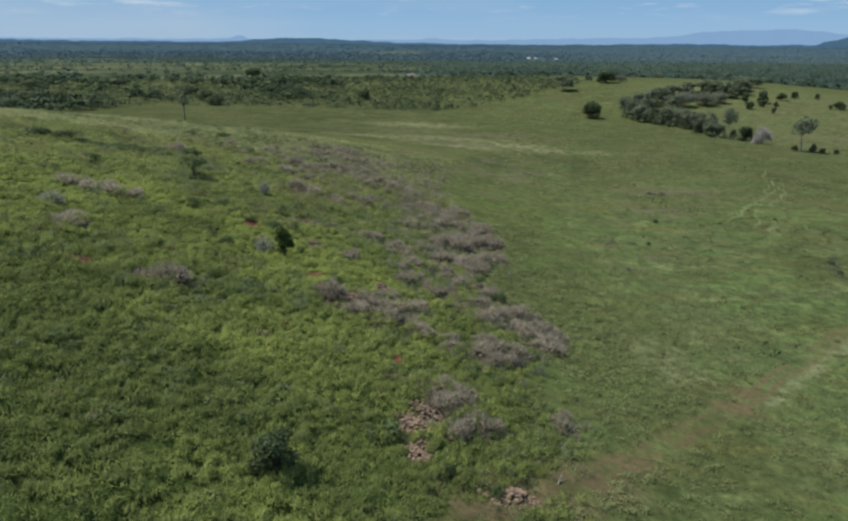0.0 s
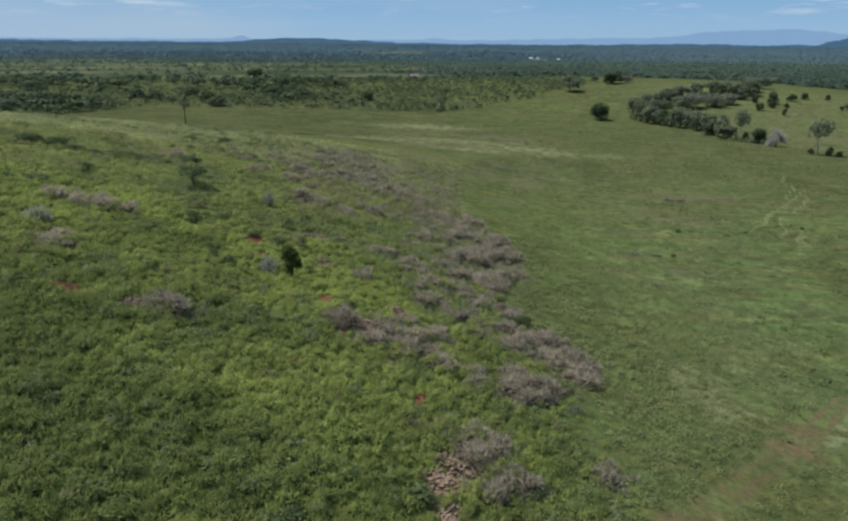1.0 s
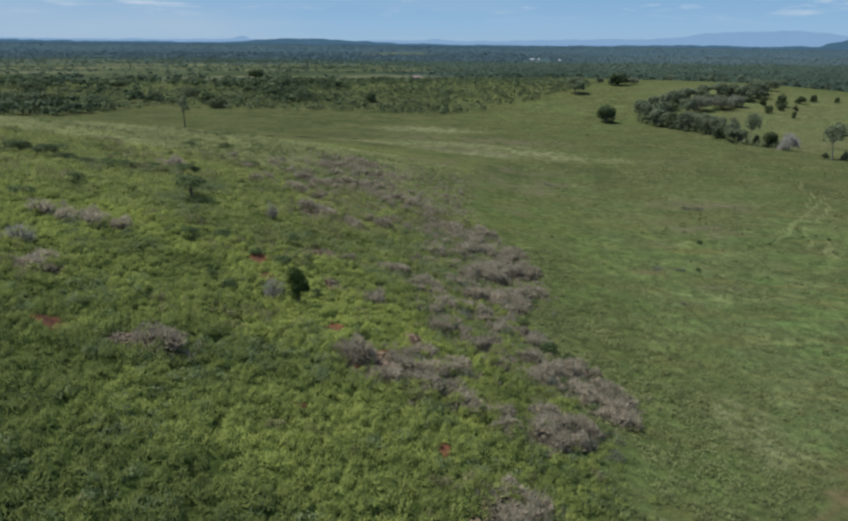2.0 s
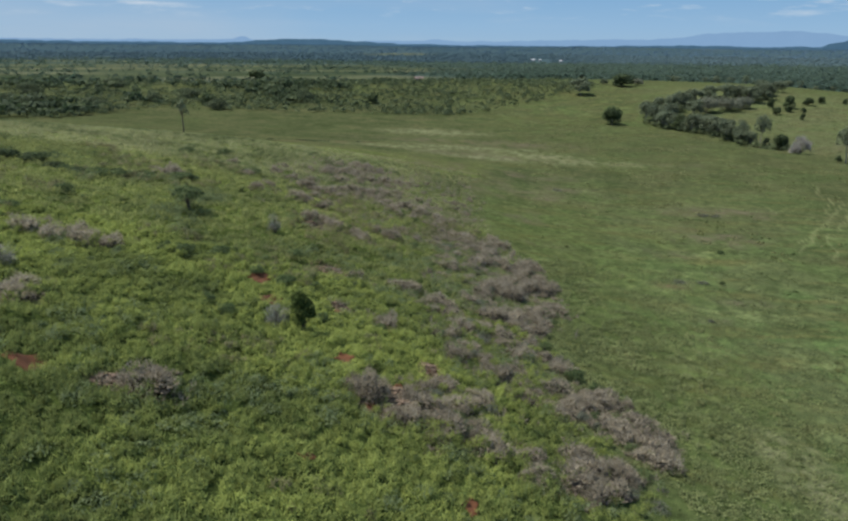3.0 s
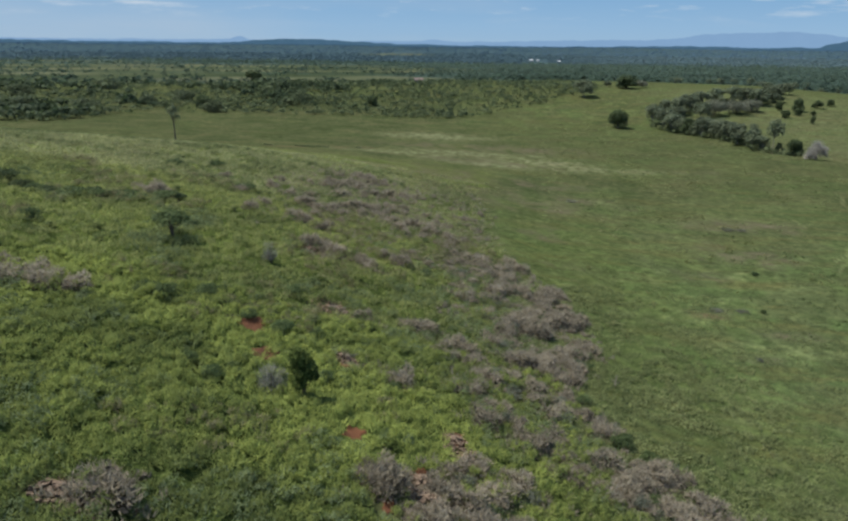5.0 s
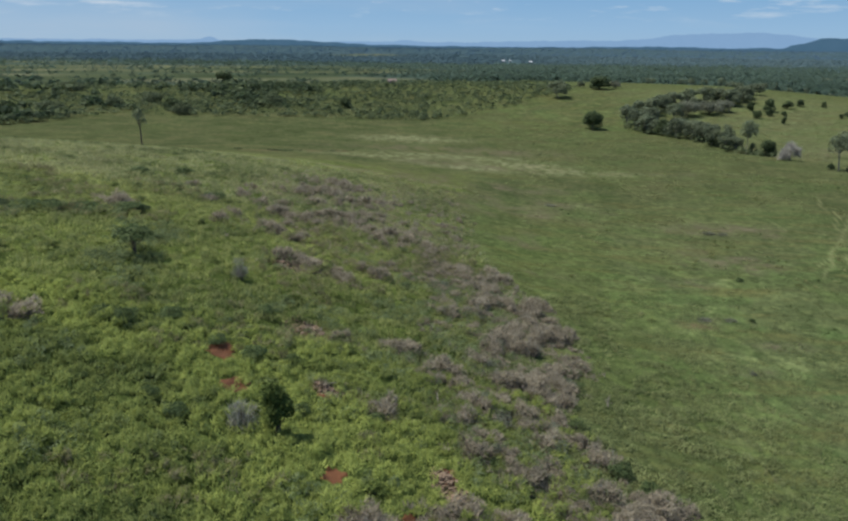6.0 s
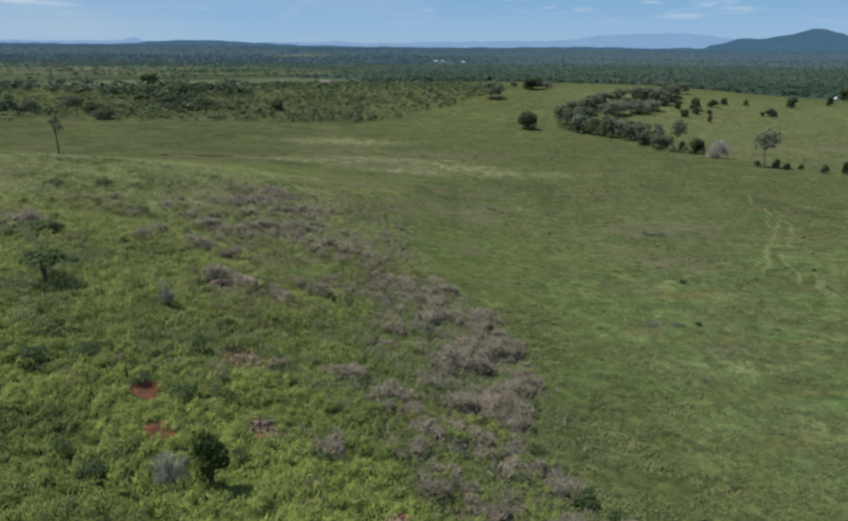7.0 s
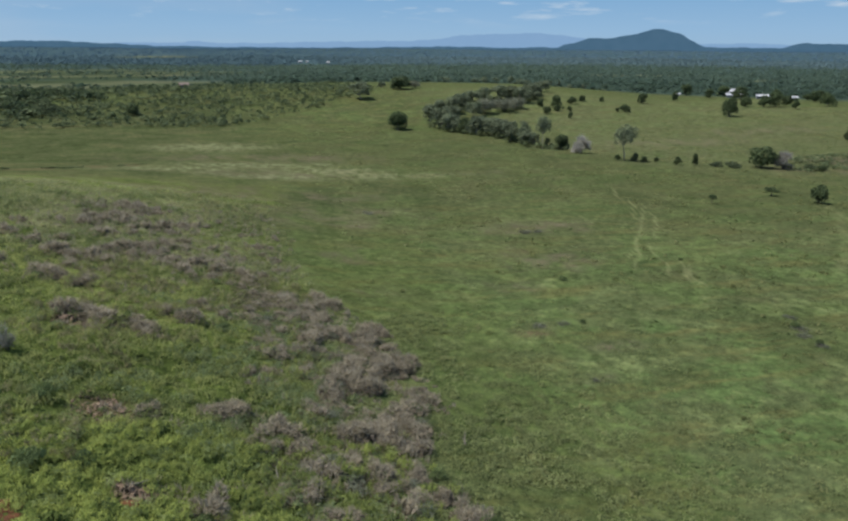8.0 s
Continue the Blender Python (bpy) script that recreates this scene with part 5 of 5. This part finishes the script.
def paddock_weeds():
    """Scattered low dark weeds in the short grass."""
    rng = np.random.default_rng(27)
    x, y = scatter(rng, 2600, 24, 290, lambda v: belly(v, np.minimum(v, 200)) + 4, lambda v: np.maximum(0.62 * v + 6, 1.15 * (v - 31)))
    keep = (lumps(x, y, 14, 160) > 0.5) & (lush_at(x, y) < 0.3)
    x, y = x[keep], y[keep]
    n, per = len(x), 10
    w, t = rng.uniform(0.2, 0.6, n) * (1 + smooth(80, 250, y)), rng.uniform(0.10, 0.30, n)
    d = unit(rng.normal(size=(n * per, 3)))
    d[:, 2] = np.abs(d[:, 2])
    c = np.stack([x, y, height(x, y)], -1).repeat(per, 0) + d * np.stack([np.repeat(w, per), np.repeat(w, per), np.repeat(t, per)], -1) * rng.uniform(0.5, 1.0, (n * per, 1))
    v, f = cards(rng, c, d + 0.5 * rng.normal(size=(n * per, 3)), rng.uniform(0.08, 0.2, n * per))
    me = raw_mesh("paddock_weeds", v, f, HERB, {"tint": np.repeat(np.repeat(rng.uniform(0, 0.8, n), per), 4)})
    tagged(new("paddock_weeds", me), "scattered low dark weeds in the paddock", "weeds", kind="stuff")


def leafy_clumps(name, label, rng, x, y, wide, tall, per, mat, tint, category, kind="stuff", trunk=0.0, leaf=(0.26, 0.48), lift=0.5):
    """Far bushes or trees as one mesh of leaf clumps."""
    n = len(x)
    d = unit(rng.normal(size=(n * per, 3)))
    d[:, 2] = np.where(d[:, 2] < -0.2, -d[:, 2], d[:, 2])
    w, t = np.repeat(wide, per) * 0.5, np.repeat(tall, per)
    k = rng.uniform(0.55, 1.0, n * per)
    c = np.stack([x, y, height(x, y)], -1).repeat(per, 0)
    c = c + np.stack([d[:, 0] * w * k, d[:, 1] * w * k, t * (0.5 + trunk) + d[:, 2] * t * (0.5 - trunk * 0.5) * k], -1)
    v, f = cards(rng, c, d + 0.45 * rng.normal(size=(n * per, 3)) + np.array([0, 0, lift]), np.repeat(np.minimum(wide, tall), per) * rng.uniform(*leaf, n * per))
    me = raw_mesh(name, v, f, mat, {"tint": np.repeat(np.repeat(tint, per) + rng.normal(size=n * per) * 0.06, 4)})
    return tagged(new(name, me), label, category, kind=kind)


def scrub():
    rng = np.random.default_rng(24)
    x, y = rng.uniform(-330, 90, 34000), rng.uniform(215, 470, 34000)
    keep = (rng.uniform(0, 1, len(x)) < scrub_at(x, y) * (0.30 + 0.40 * smooth(0.35, 0.65, lumps(x, y, 26, 130))) * (1 - 0.45 * smooth(100, 122, -x))) & (x > -0.72 * y)
    x, y = x[keep], y[keep]
    big = smooth(0.46, 0.66, lumps(x, y, 24, 140)) * smooth(-20, 90, -x)
    w = rng.uniform(1.2, 2.9, len(x)) + 4.2 * big * rng.uniform(0, 1, len(x)) ** 1.5
    tint = np.clip(0.9 * rng.uniform(0, 1, len(x)) - 0.4 * big, 0, 1)
    leafy_clumps("scrub", "belt of low green scrub bushes beyond the hill", rng, x, y, w, w * rng.uniform(0.5, 0.85, len(x)), 18, SCRUBLEAF, tint, "scrub", leaf=(0.25, 0.42))


def bank_scrub():
    """Low brownish scrub on the broken bank of the gully."""
    rng = np.random.default_rng(28)
    x = rng.uniform(140, 182, 420)
    y = 168 + rng.uniform(0, 1, 420) ** 1.3 * (26 - 0.25 * np.abs(x - 166)) + rng.normal(size=420) * 1.0
    w = rng.uniform(0.8, 2.2, 420)
    leafy_clumps("bank_scrub", "low brownish scrub on the gully bank", rng, x, y, w, w * 0.55, 16, SCRUBLEAF, rng.uniform(0.3, 1, 420), "scrub")


def grove_undergrowth():
    """Low leafy growth that closes the feet of the grove."""
    rng = np.random.default_rng(34)
    near = np.array([(86, 300), (86, 288), (87, 279), (90, 273), (92, 266), (96, 262), (97, 256), (98, 250), (100, 245), (103, 238), (105, 229)])
    back = np.array([(96, 302), (100, 316), (109, 325), (117, 334), (126, 338), (134, 340), (143, 338), (153, 343), (165, 362)])
    ps = []
    for line, n in ((near, 150), (back, 190)):
        k, t = rng.integers(0, len(line) - 1, n), rng.uniform(0, 1, (n, 1))
        ps.append(line[k] * (1 - t) + line[k + 1] * t + rng.normal(size=(n, 2)) * np.array([1.6, 2.0]))
    p = np.concatenate(ps)
    w = rng.uniform(1.2, 3.2, len(p))
    leafy_clumps("grove_undergrowth", "low dark undergrowth at the feet of the grove", rng, p[:, 0], p[:, 1], w, w * rng.uniform(0.5, 0.9, len(p)), 30, SCRUBLEAF, rng.uniform(0.4, 1.0, len(p)), "scrub", leaf=(0.18, 0.34))


def straw_tufts():
    """Scattered pale tufts of standing dry grass in the paddock."""
    rng = np.random.default_rng(35)
    x, y = scatter(rng, 5200, 40, 300, lambda v: belly(v, np.minimum(v, 200)) + 3, lambda v: np.maximum(0.62 * v + 6, 1.15 * (v - 31)))
    keep = (lumps(x, y, 11, 161) > 0.5) & (lush_at(x, y) < 0.3)
    x, y = x[keep], y[keep]
    far = 1 + smooth(80, 250, y)
    clumps("straw_tufts", "scattered pale tufts of dry grass in the paddock", rng, x, y, rng.uniform(0.1, 0.3, len(x)), rng.uniform(0.4, 1.3, len(x)) * far, 12, 0.3, STRAW, rng.uniform(0, 1, len(x)))


def ditch_scrub():
    """A dark line of low growth along an eroded ditch."""
    rng = np.random.default_rng(33)
    line = np.array(DITCH)
    k = rng.integers(0, len(line) - 1, 230)
    t = rng.uniform(0, 1, (230, 1))
    p = line[k] * (1 - t) + line[k + 1] * t + rng.normal(size=(230, 2)) * np.array([0.4, 0.5])
    x, y = p[:, 0], p[:, 1] + 1.5 * (vnoise(p[:, 0], p[:, 1], 9, 48) - 0.5)
    keep = vnoise(x, y, 6, 49) > 0.22
    x, y = x[keep], y[keep]
    w = rng.uniform(0.35, 0.9, len(x))
    leafy_clumps("ditch_scrub", "dark low growth along an eroded ditch", rng, x, y, w, w * 0.45, 14, SCRUBLEAF, rng.uniform(0.1, 0.6, len(x)), "scrub")


def forest():
    rng = np.random.default_rng(25)
    r = 470 * (2000 / 470) ** np.sqrt(rng.uniform(0, 1, 45000))
    a = rng.uniform(radians(-36), radians(56), len(r))
    x, y = r * np.sin(a), r * np.cos(a)
    keep = rng.uniform(0, 1, len(x)) < 0.16 * smooth(0.42, 0.6, lumps(x, y, 60, 153)) + 0.93 * woodland_at(x, y) * (0.55 + 0.45 * (1 - smooth(500, 900, r)))
    x, y, r = x[keep], y[keep], r[keep]
    w = np.clip(4.1 * np.exp(0.42 * rng.normal(size=len(x))), 2.2, 11) * (1 + 0.9 * smooth(900, 2500, r))
    # tint rises from 500 to 1300 m, haze lightening put into the leaf colour
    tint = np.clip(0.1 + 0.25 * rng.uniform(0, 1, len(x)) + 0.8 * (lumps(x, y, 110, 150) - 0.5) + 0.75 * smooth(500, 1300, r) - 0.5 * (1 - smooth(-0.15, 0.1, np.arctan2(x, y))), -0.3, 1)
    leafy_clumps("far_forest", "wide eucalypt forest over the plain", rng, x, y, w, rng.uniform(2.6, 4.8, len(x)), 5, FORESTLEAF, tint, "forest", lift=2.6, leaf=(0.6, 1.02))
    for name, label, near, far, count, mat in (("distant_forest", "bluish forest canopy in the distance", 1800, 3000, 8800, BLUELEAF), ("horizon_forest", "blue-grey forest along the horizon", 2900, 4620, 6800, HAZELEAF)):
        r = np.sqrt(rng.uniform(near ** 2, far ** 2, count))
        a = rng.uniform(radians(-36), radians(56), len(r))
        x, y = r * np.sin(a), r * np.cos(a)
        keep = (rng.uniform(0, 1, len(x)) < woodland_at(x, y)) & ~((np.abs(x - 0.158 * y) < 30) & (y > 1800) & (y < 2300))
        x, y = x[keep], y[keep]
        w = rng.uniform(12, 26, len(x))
        # haze colour of the leaves: darker blue in the west, paler eastward
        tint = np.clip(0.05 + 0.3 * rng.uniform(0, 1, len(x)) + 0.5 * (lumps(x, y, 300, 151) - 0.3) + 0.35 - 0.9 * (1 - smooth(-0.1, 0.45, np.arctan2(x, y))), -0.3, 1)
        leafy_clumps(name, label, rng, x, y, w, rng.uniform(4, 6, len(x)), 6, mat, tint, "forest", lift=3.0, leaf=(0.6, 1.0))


def soil_patch(k, cx, cy, a, b):
    """A worn hollow of red earth, its ragged rim a little over the grass roots."""
    rings, sides = 7, 28
    verts, quads = [(cx, cy, float(height(cx, cy)) + 0.05)], []
    for i in range(1, rings + 1):
        for s in range(sides):
            w = 2 * math.pi * s / sides
            q = i / rings * (1 + 0.9 * (float(vnoise(math.cos(w) * 2 + k * 9, math.sin(w) * 2, 0.55, 3)) - 0.5))
            px, py = cx + a * q * math.cos(w), cy + b * q * math.sin(w)
            lift = 0.05 + 0.05 * (float(vnoise(px, py, 0.25, 9)) - 0.5) if i < rings else -0.06
            verts.append((px, py, float(height(px, py)) + lift))
    tri = [(0, 1 + s, 1 + (s + 1) % sides, 0) for s in range(sides)]
    for i in range(rings - 1):
        for s in range(sides):
            t = (s + 1) % sides
            quads.append((1 + i * sides + s, 1 + (i + 1) * sides + s, 1 + (i + 1) * sides + t, 1 + i * sides + t))
    bm = bmesh.new()
    bv = [bm.verts.new(p) for p in verts]
    for q in tri:
        bm.faces.new([bv[q[0]], bv[q[1]], bv[q[2]]])
    for q in quads:
        bm.faces.new([bv[j] for j in q])
    me = bpy.data.meshes.new("soil_patch")
    bm.to_mesh(me)
    bm.free()
    me.materials.append(REDSOIL)
    for p in me.polygons:
        p.use_smooth = True
    tagged(new("soil_patch", me), "bare patch of red earth worn into the hillside", "soil", "bare soil patches")


def rubble(k, cx, cy, a, b):
    """A spill of small angular stones."""
    rng = np.random.default_rng(300 + k)
    n = 260
    w, q = rng.uniform(0, 6.283, n), 1.3 * rng.uniform(0, 1, n) ** 0.7
    x, y = cx + a * q * np.cos(w), cy + b * q * np.sin(w)
    z = height(x, y) + 0.14 * np.maximum(0, 1 - q * q)
    cube = np.array([(i, j, m) for i in (-1, 1) for j in (-1, 1) for m in (-1, 1)], float)
    faces = np.array([(0, 1, 3, 2), (4, 6, 7, 5), (0, 4, 5, 1), (2, 3, 7, 6), (0, 2, 6, 4), (1, 5, 7, 3)])
    vs, fs = [], []
    for i in range(n):
        s = 0.02 + 0.075 * rng.uniform(0, 1) ** 2
        v = cube * rng.uniform(0.55, 1.0, (8, 3)) * s * np.array([1.2, 1, 0.7])
        t = rng.uniform(0, 6.283)
        rot = np.array([[math.cos(t), -math.sin(t), 0.2], [math.sin(t), math.cos(t), 0.1], [0.1, -0.2, 1]])
        vs.append(v @ rot.T + np.array([x[i], y[i], z[i] + s * 0.35]))
        fs.append(faces + 8 * i)
    tagged(new("stone_rubble", raw_mesh("stone_rubble", np.concatenate(vs), np.concatenate(fs), ROCK)), "spill of small pinkish-brown stones on the slope", "stones", "stone spills", "stuff")


def dry_thicket():
    """Smaller dry weeds that fill the belts between the bushes."""
    rng = np.random.default_rng(26)
    x, y = rng.uniform(-22, 15, 9000), rng.uniform(28, 134, 9000)
    near = np.maximum(brush_at(x, y), 0.5 * np.maximum(brush_at(x - 1.2, y), brush_at(x + 1.2, y)))
    keep = (rng.uniform(0, 1, len(x)) < 0.55 * near + 0.10 * lush_at(x, y) * smooth(80, 100, y))
    x, y = x[keep], y[keep]
    n, per = len(x), 26
    w, t = rng.uniform(0.35, 0.8, n), rng.uniform(0.40, 0.75, n)
    a, q = rng.uniform(0, 6.283, n * per), np.sqrt(rng.uniform(0, 1, n * per))
    c = np.stack([x, y, height(x, y)], -1).repeat(per, 0)
    tip = c + np.stack([q * np.cos(a) * np.repeat(w, per), q * np.sin(a) * np.repeat(w, per), np.repeat(t, per) * (1.1 - q * q) * rng.uniform(0.6, 1.1, n * per)], -1)
    base = c + (tip - c) * np.array([0.5, 0.5, 0.3])
    v, f = blades(rng, base, tip, rng.uniform(0.03, 0.07, n * per))
    tagged(new("dry_weeds", raw_mesh("dry_weeds", v, f, DEAD)), "small dry grey-brown weeds between the bushes", "weeds", kind="stuff")


hill_grass()
dry_thicket()
paddock_grass()
rough_grass()
paddock_weeds()
herb_patches()
sage_herbs()
brown_tufts()
scrub()
bank_scrub()
ditch_scrub()
grove_undergrowth()
straw_tufts()
forest()
for k, row in enumerate(RED_SOIL):
    soil_patch(k, *row)
for k, row in enumerate(RUBBLE):
    rubble(k, *row)


# ---- farm buildings ----
def slab(points, thick):
    """A sheet of four corners with thickness along its normal."""
    p = [Vector(q) for q in points]
    n = (p[1] - p[0]).cross(p[3] - p[0]).normalized() * thick
    v = [tuple(q) for q in p] + [tuple(q + n) for q in p]
    return np.array(v), np.array([(3, 2, 1, 0), (4, 5, 6, 7), (0, 1, 5, 4), (1, 2, 6, 5), (2, 3, 7, 6), (3, 0, 4, 7)])


def box(x0, x1, y0, y1, z0, z1):
    v = np.array([(x, y, z) for z in (z0, z1) for x, y in ((x0, y0), (x1, y0), (x1, y1), (x0, y1))], float)
    return v, np.array([(3, 2, 1, 0), (4, 5, 6, 7), (0, 1, 5, 4), (1, 2, 6, 5), (2, 3, 7, 6), (3, 0, 4, 7)])


def farm_building(x, y, long, deep, wall, pitch, turn, roof_mat, label, name="farmhouse"):
    root = new(name)
    l, d, e = long / 2, deep / 2, 0.5
    ridge = wall + pitch
    v, f = joined([box(-l, l, -d, -d + 0.2, -0.6, wall), box(-l, l, d - 0.2, d, -0.6, wall), box(-l, -l + 0.2, -d + 0.2, d - 0.2, -0.6, wall), box(l - 0.2, l, -d + 0.2, d - 0.2, -0.6, wall)])
    part("wall", raw_mesh("wall", v, f, WALLPAINT), root)
    for s in (-1, 1):
        bm = bmesh.new()
        a = [bm.verts.new((s * (l - o), q, h)) for o in (0.0, 0.2) for q, h in ((-d, wall), (d, wall), (0, ridge - 0.15))]
        for face in ((0, 1, 2), (3, 5, 4), (0, 3, 4, 1), (1, 4, 5, 2), (2, 5, 3, 0)):
            bm.faces.new([a[i] for i in face])
        me = bpy.data.meshes.new("gable")
        bm.to_mesh(me)
        bm.free()
        me.materials.append(WALLPAINT)
        part("gable", me, root)
        slope = slab([(-l - e, s * (d + e), wall - e * pitch / d), (l + e, s * (d + e), wall - e * pitch / d), (l + e, 0, ridge), (-l - e, 0, ridge)][::-s], 0.12)
        part("roof", raw_mesh("roof", *slope, roof_mat), root)
    count = max(2, int(long / 4))
    for k in range(count):
        cx = -l + long * (k + 0.5) / count
        v, f = box(cx - 0.6, cx + 0.6, -d - 0.03, -d + 0.02, wall * 0.38, wall * 0.78)
        win = part("window", raw_mesh("window", v, f, GLASS), root)
        v, f = joined([box(cx - 0.7, cx + 0.7, -d - 0.06, -d - 0.032, wall * 0.78, wall * 0.78 + 0.1), box(cx - 0.7, cx + 0.7, -d - 0.06, -d - 0.032, wall * 0.38 - 0.1, wall * 0.38), box(cx - 0.7, cx - 0.6, -d - 0.06, -d - 0.032, wall * 0.38, wall * 0.78), box(cx + 0.6, cx + 0.7, -d - 0.06, -d - 0.032, wall * 0.38, wall * 0.78)])
        part("window_frame", raw_mesh("window_frame", v, f, ROOFMETAL), win)
    v, f = box(-0.2 - l * 0.1, 0.8 - l * 0.1, -d - 0.05, -d + 0.02, 0, 2.05)
    part("door", raw_mesh("door", v, f, DARKBARK), root)
    root.matrix_basis = pose(x, y, float(height(x, y)), 0, 0, turn)
    return tagged(root, label, "building", "farm buildings")


farm_building(299.5, 375.5, 8.5, 5, 1.7, 0.8, -40, ROOFMETAL, "long low farm shed with a white metal roof", "farm_shed")
farm_building(311.5, 366.5, 6.0, 5, 1.7, 0.8, -40, ROOFMETAL, "low farm shed with a white metal roof beside another", "farm_shed")
farm_building(338, 420, 7, 6, 3.6, 1.6, -35, ROOFMETAL, "tall white farmhouse among shade trees")
farm_building(316, 348, 3.2, 3, 1.7, 0.6, -30, ROOFMETAL, "small shed with a bright white roof", "farm_shed")
farm_building(272, 392, 3.2, 2.5, 1.3, 0.5, -40, ROOFMETAL, "small pale shed beyond the paddock", "farm_shed")
farm_building(-6, 446, 4.2, 4.0, 1.7, 0.9, 10, REDROOF, "small house with a faded pink roof in the scrub")
farm_building(332, 2244, 11, 7, 3.5, 2.0, 10, WHITEROOF, "white farmhouse far out on the plain")
farm_building(352, 2239, 6, 6, 3.5, 1.5, 20, WHITEROOF, "white shed far out on the plain", "farm_shed")
farm_building(390, 2101, 9, 8, 3.5, 2.0, 0, WHITEROOF, "white shed far out on the plain", "farm_shed")
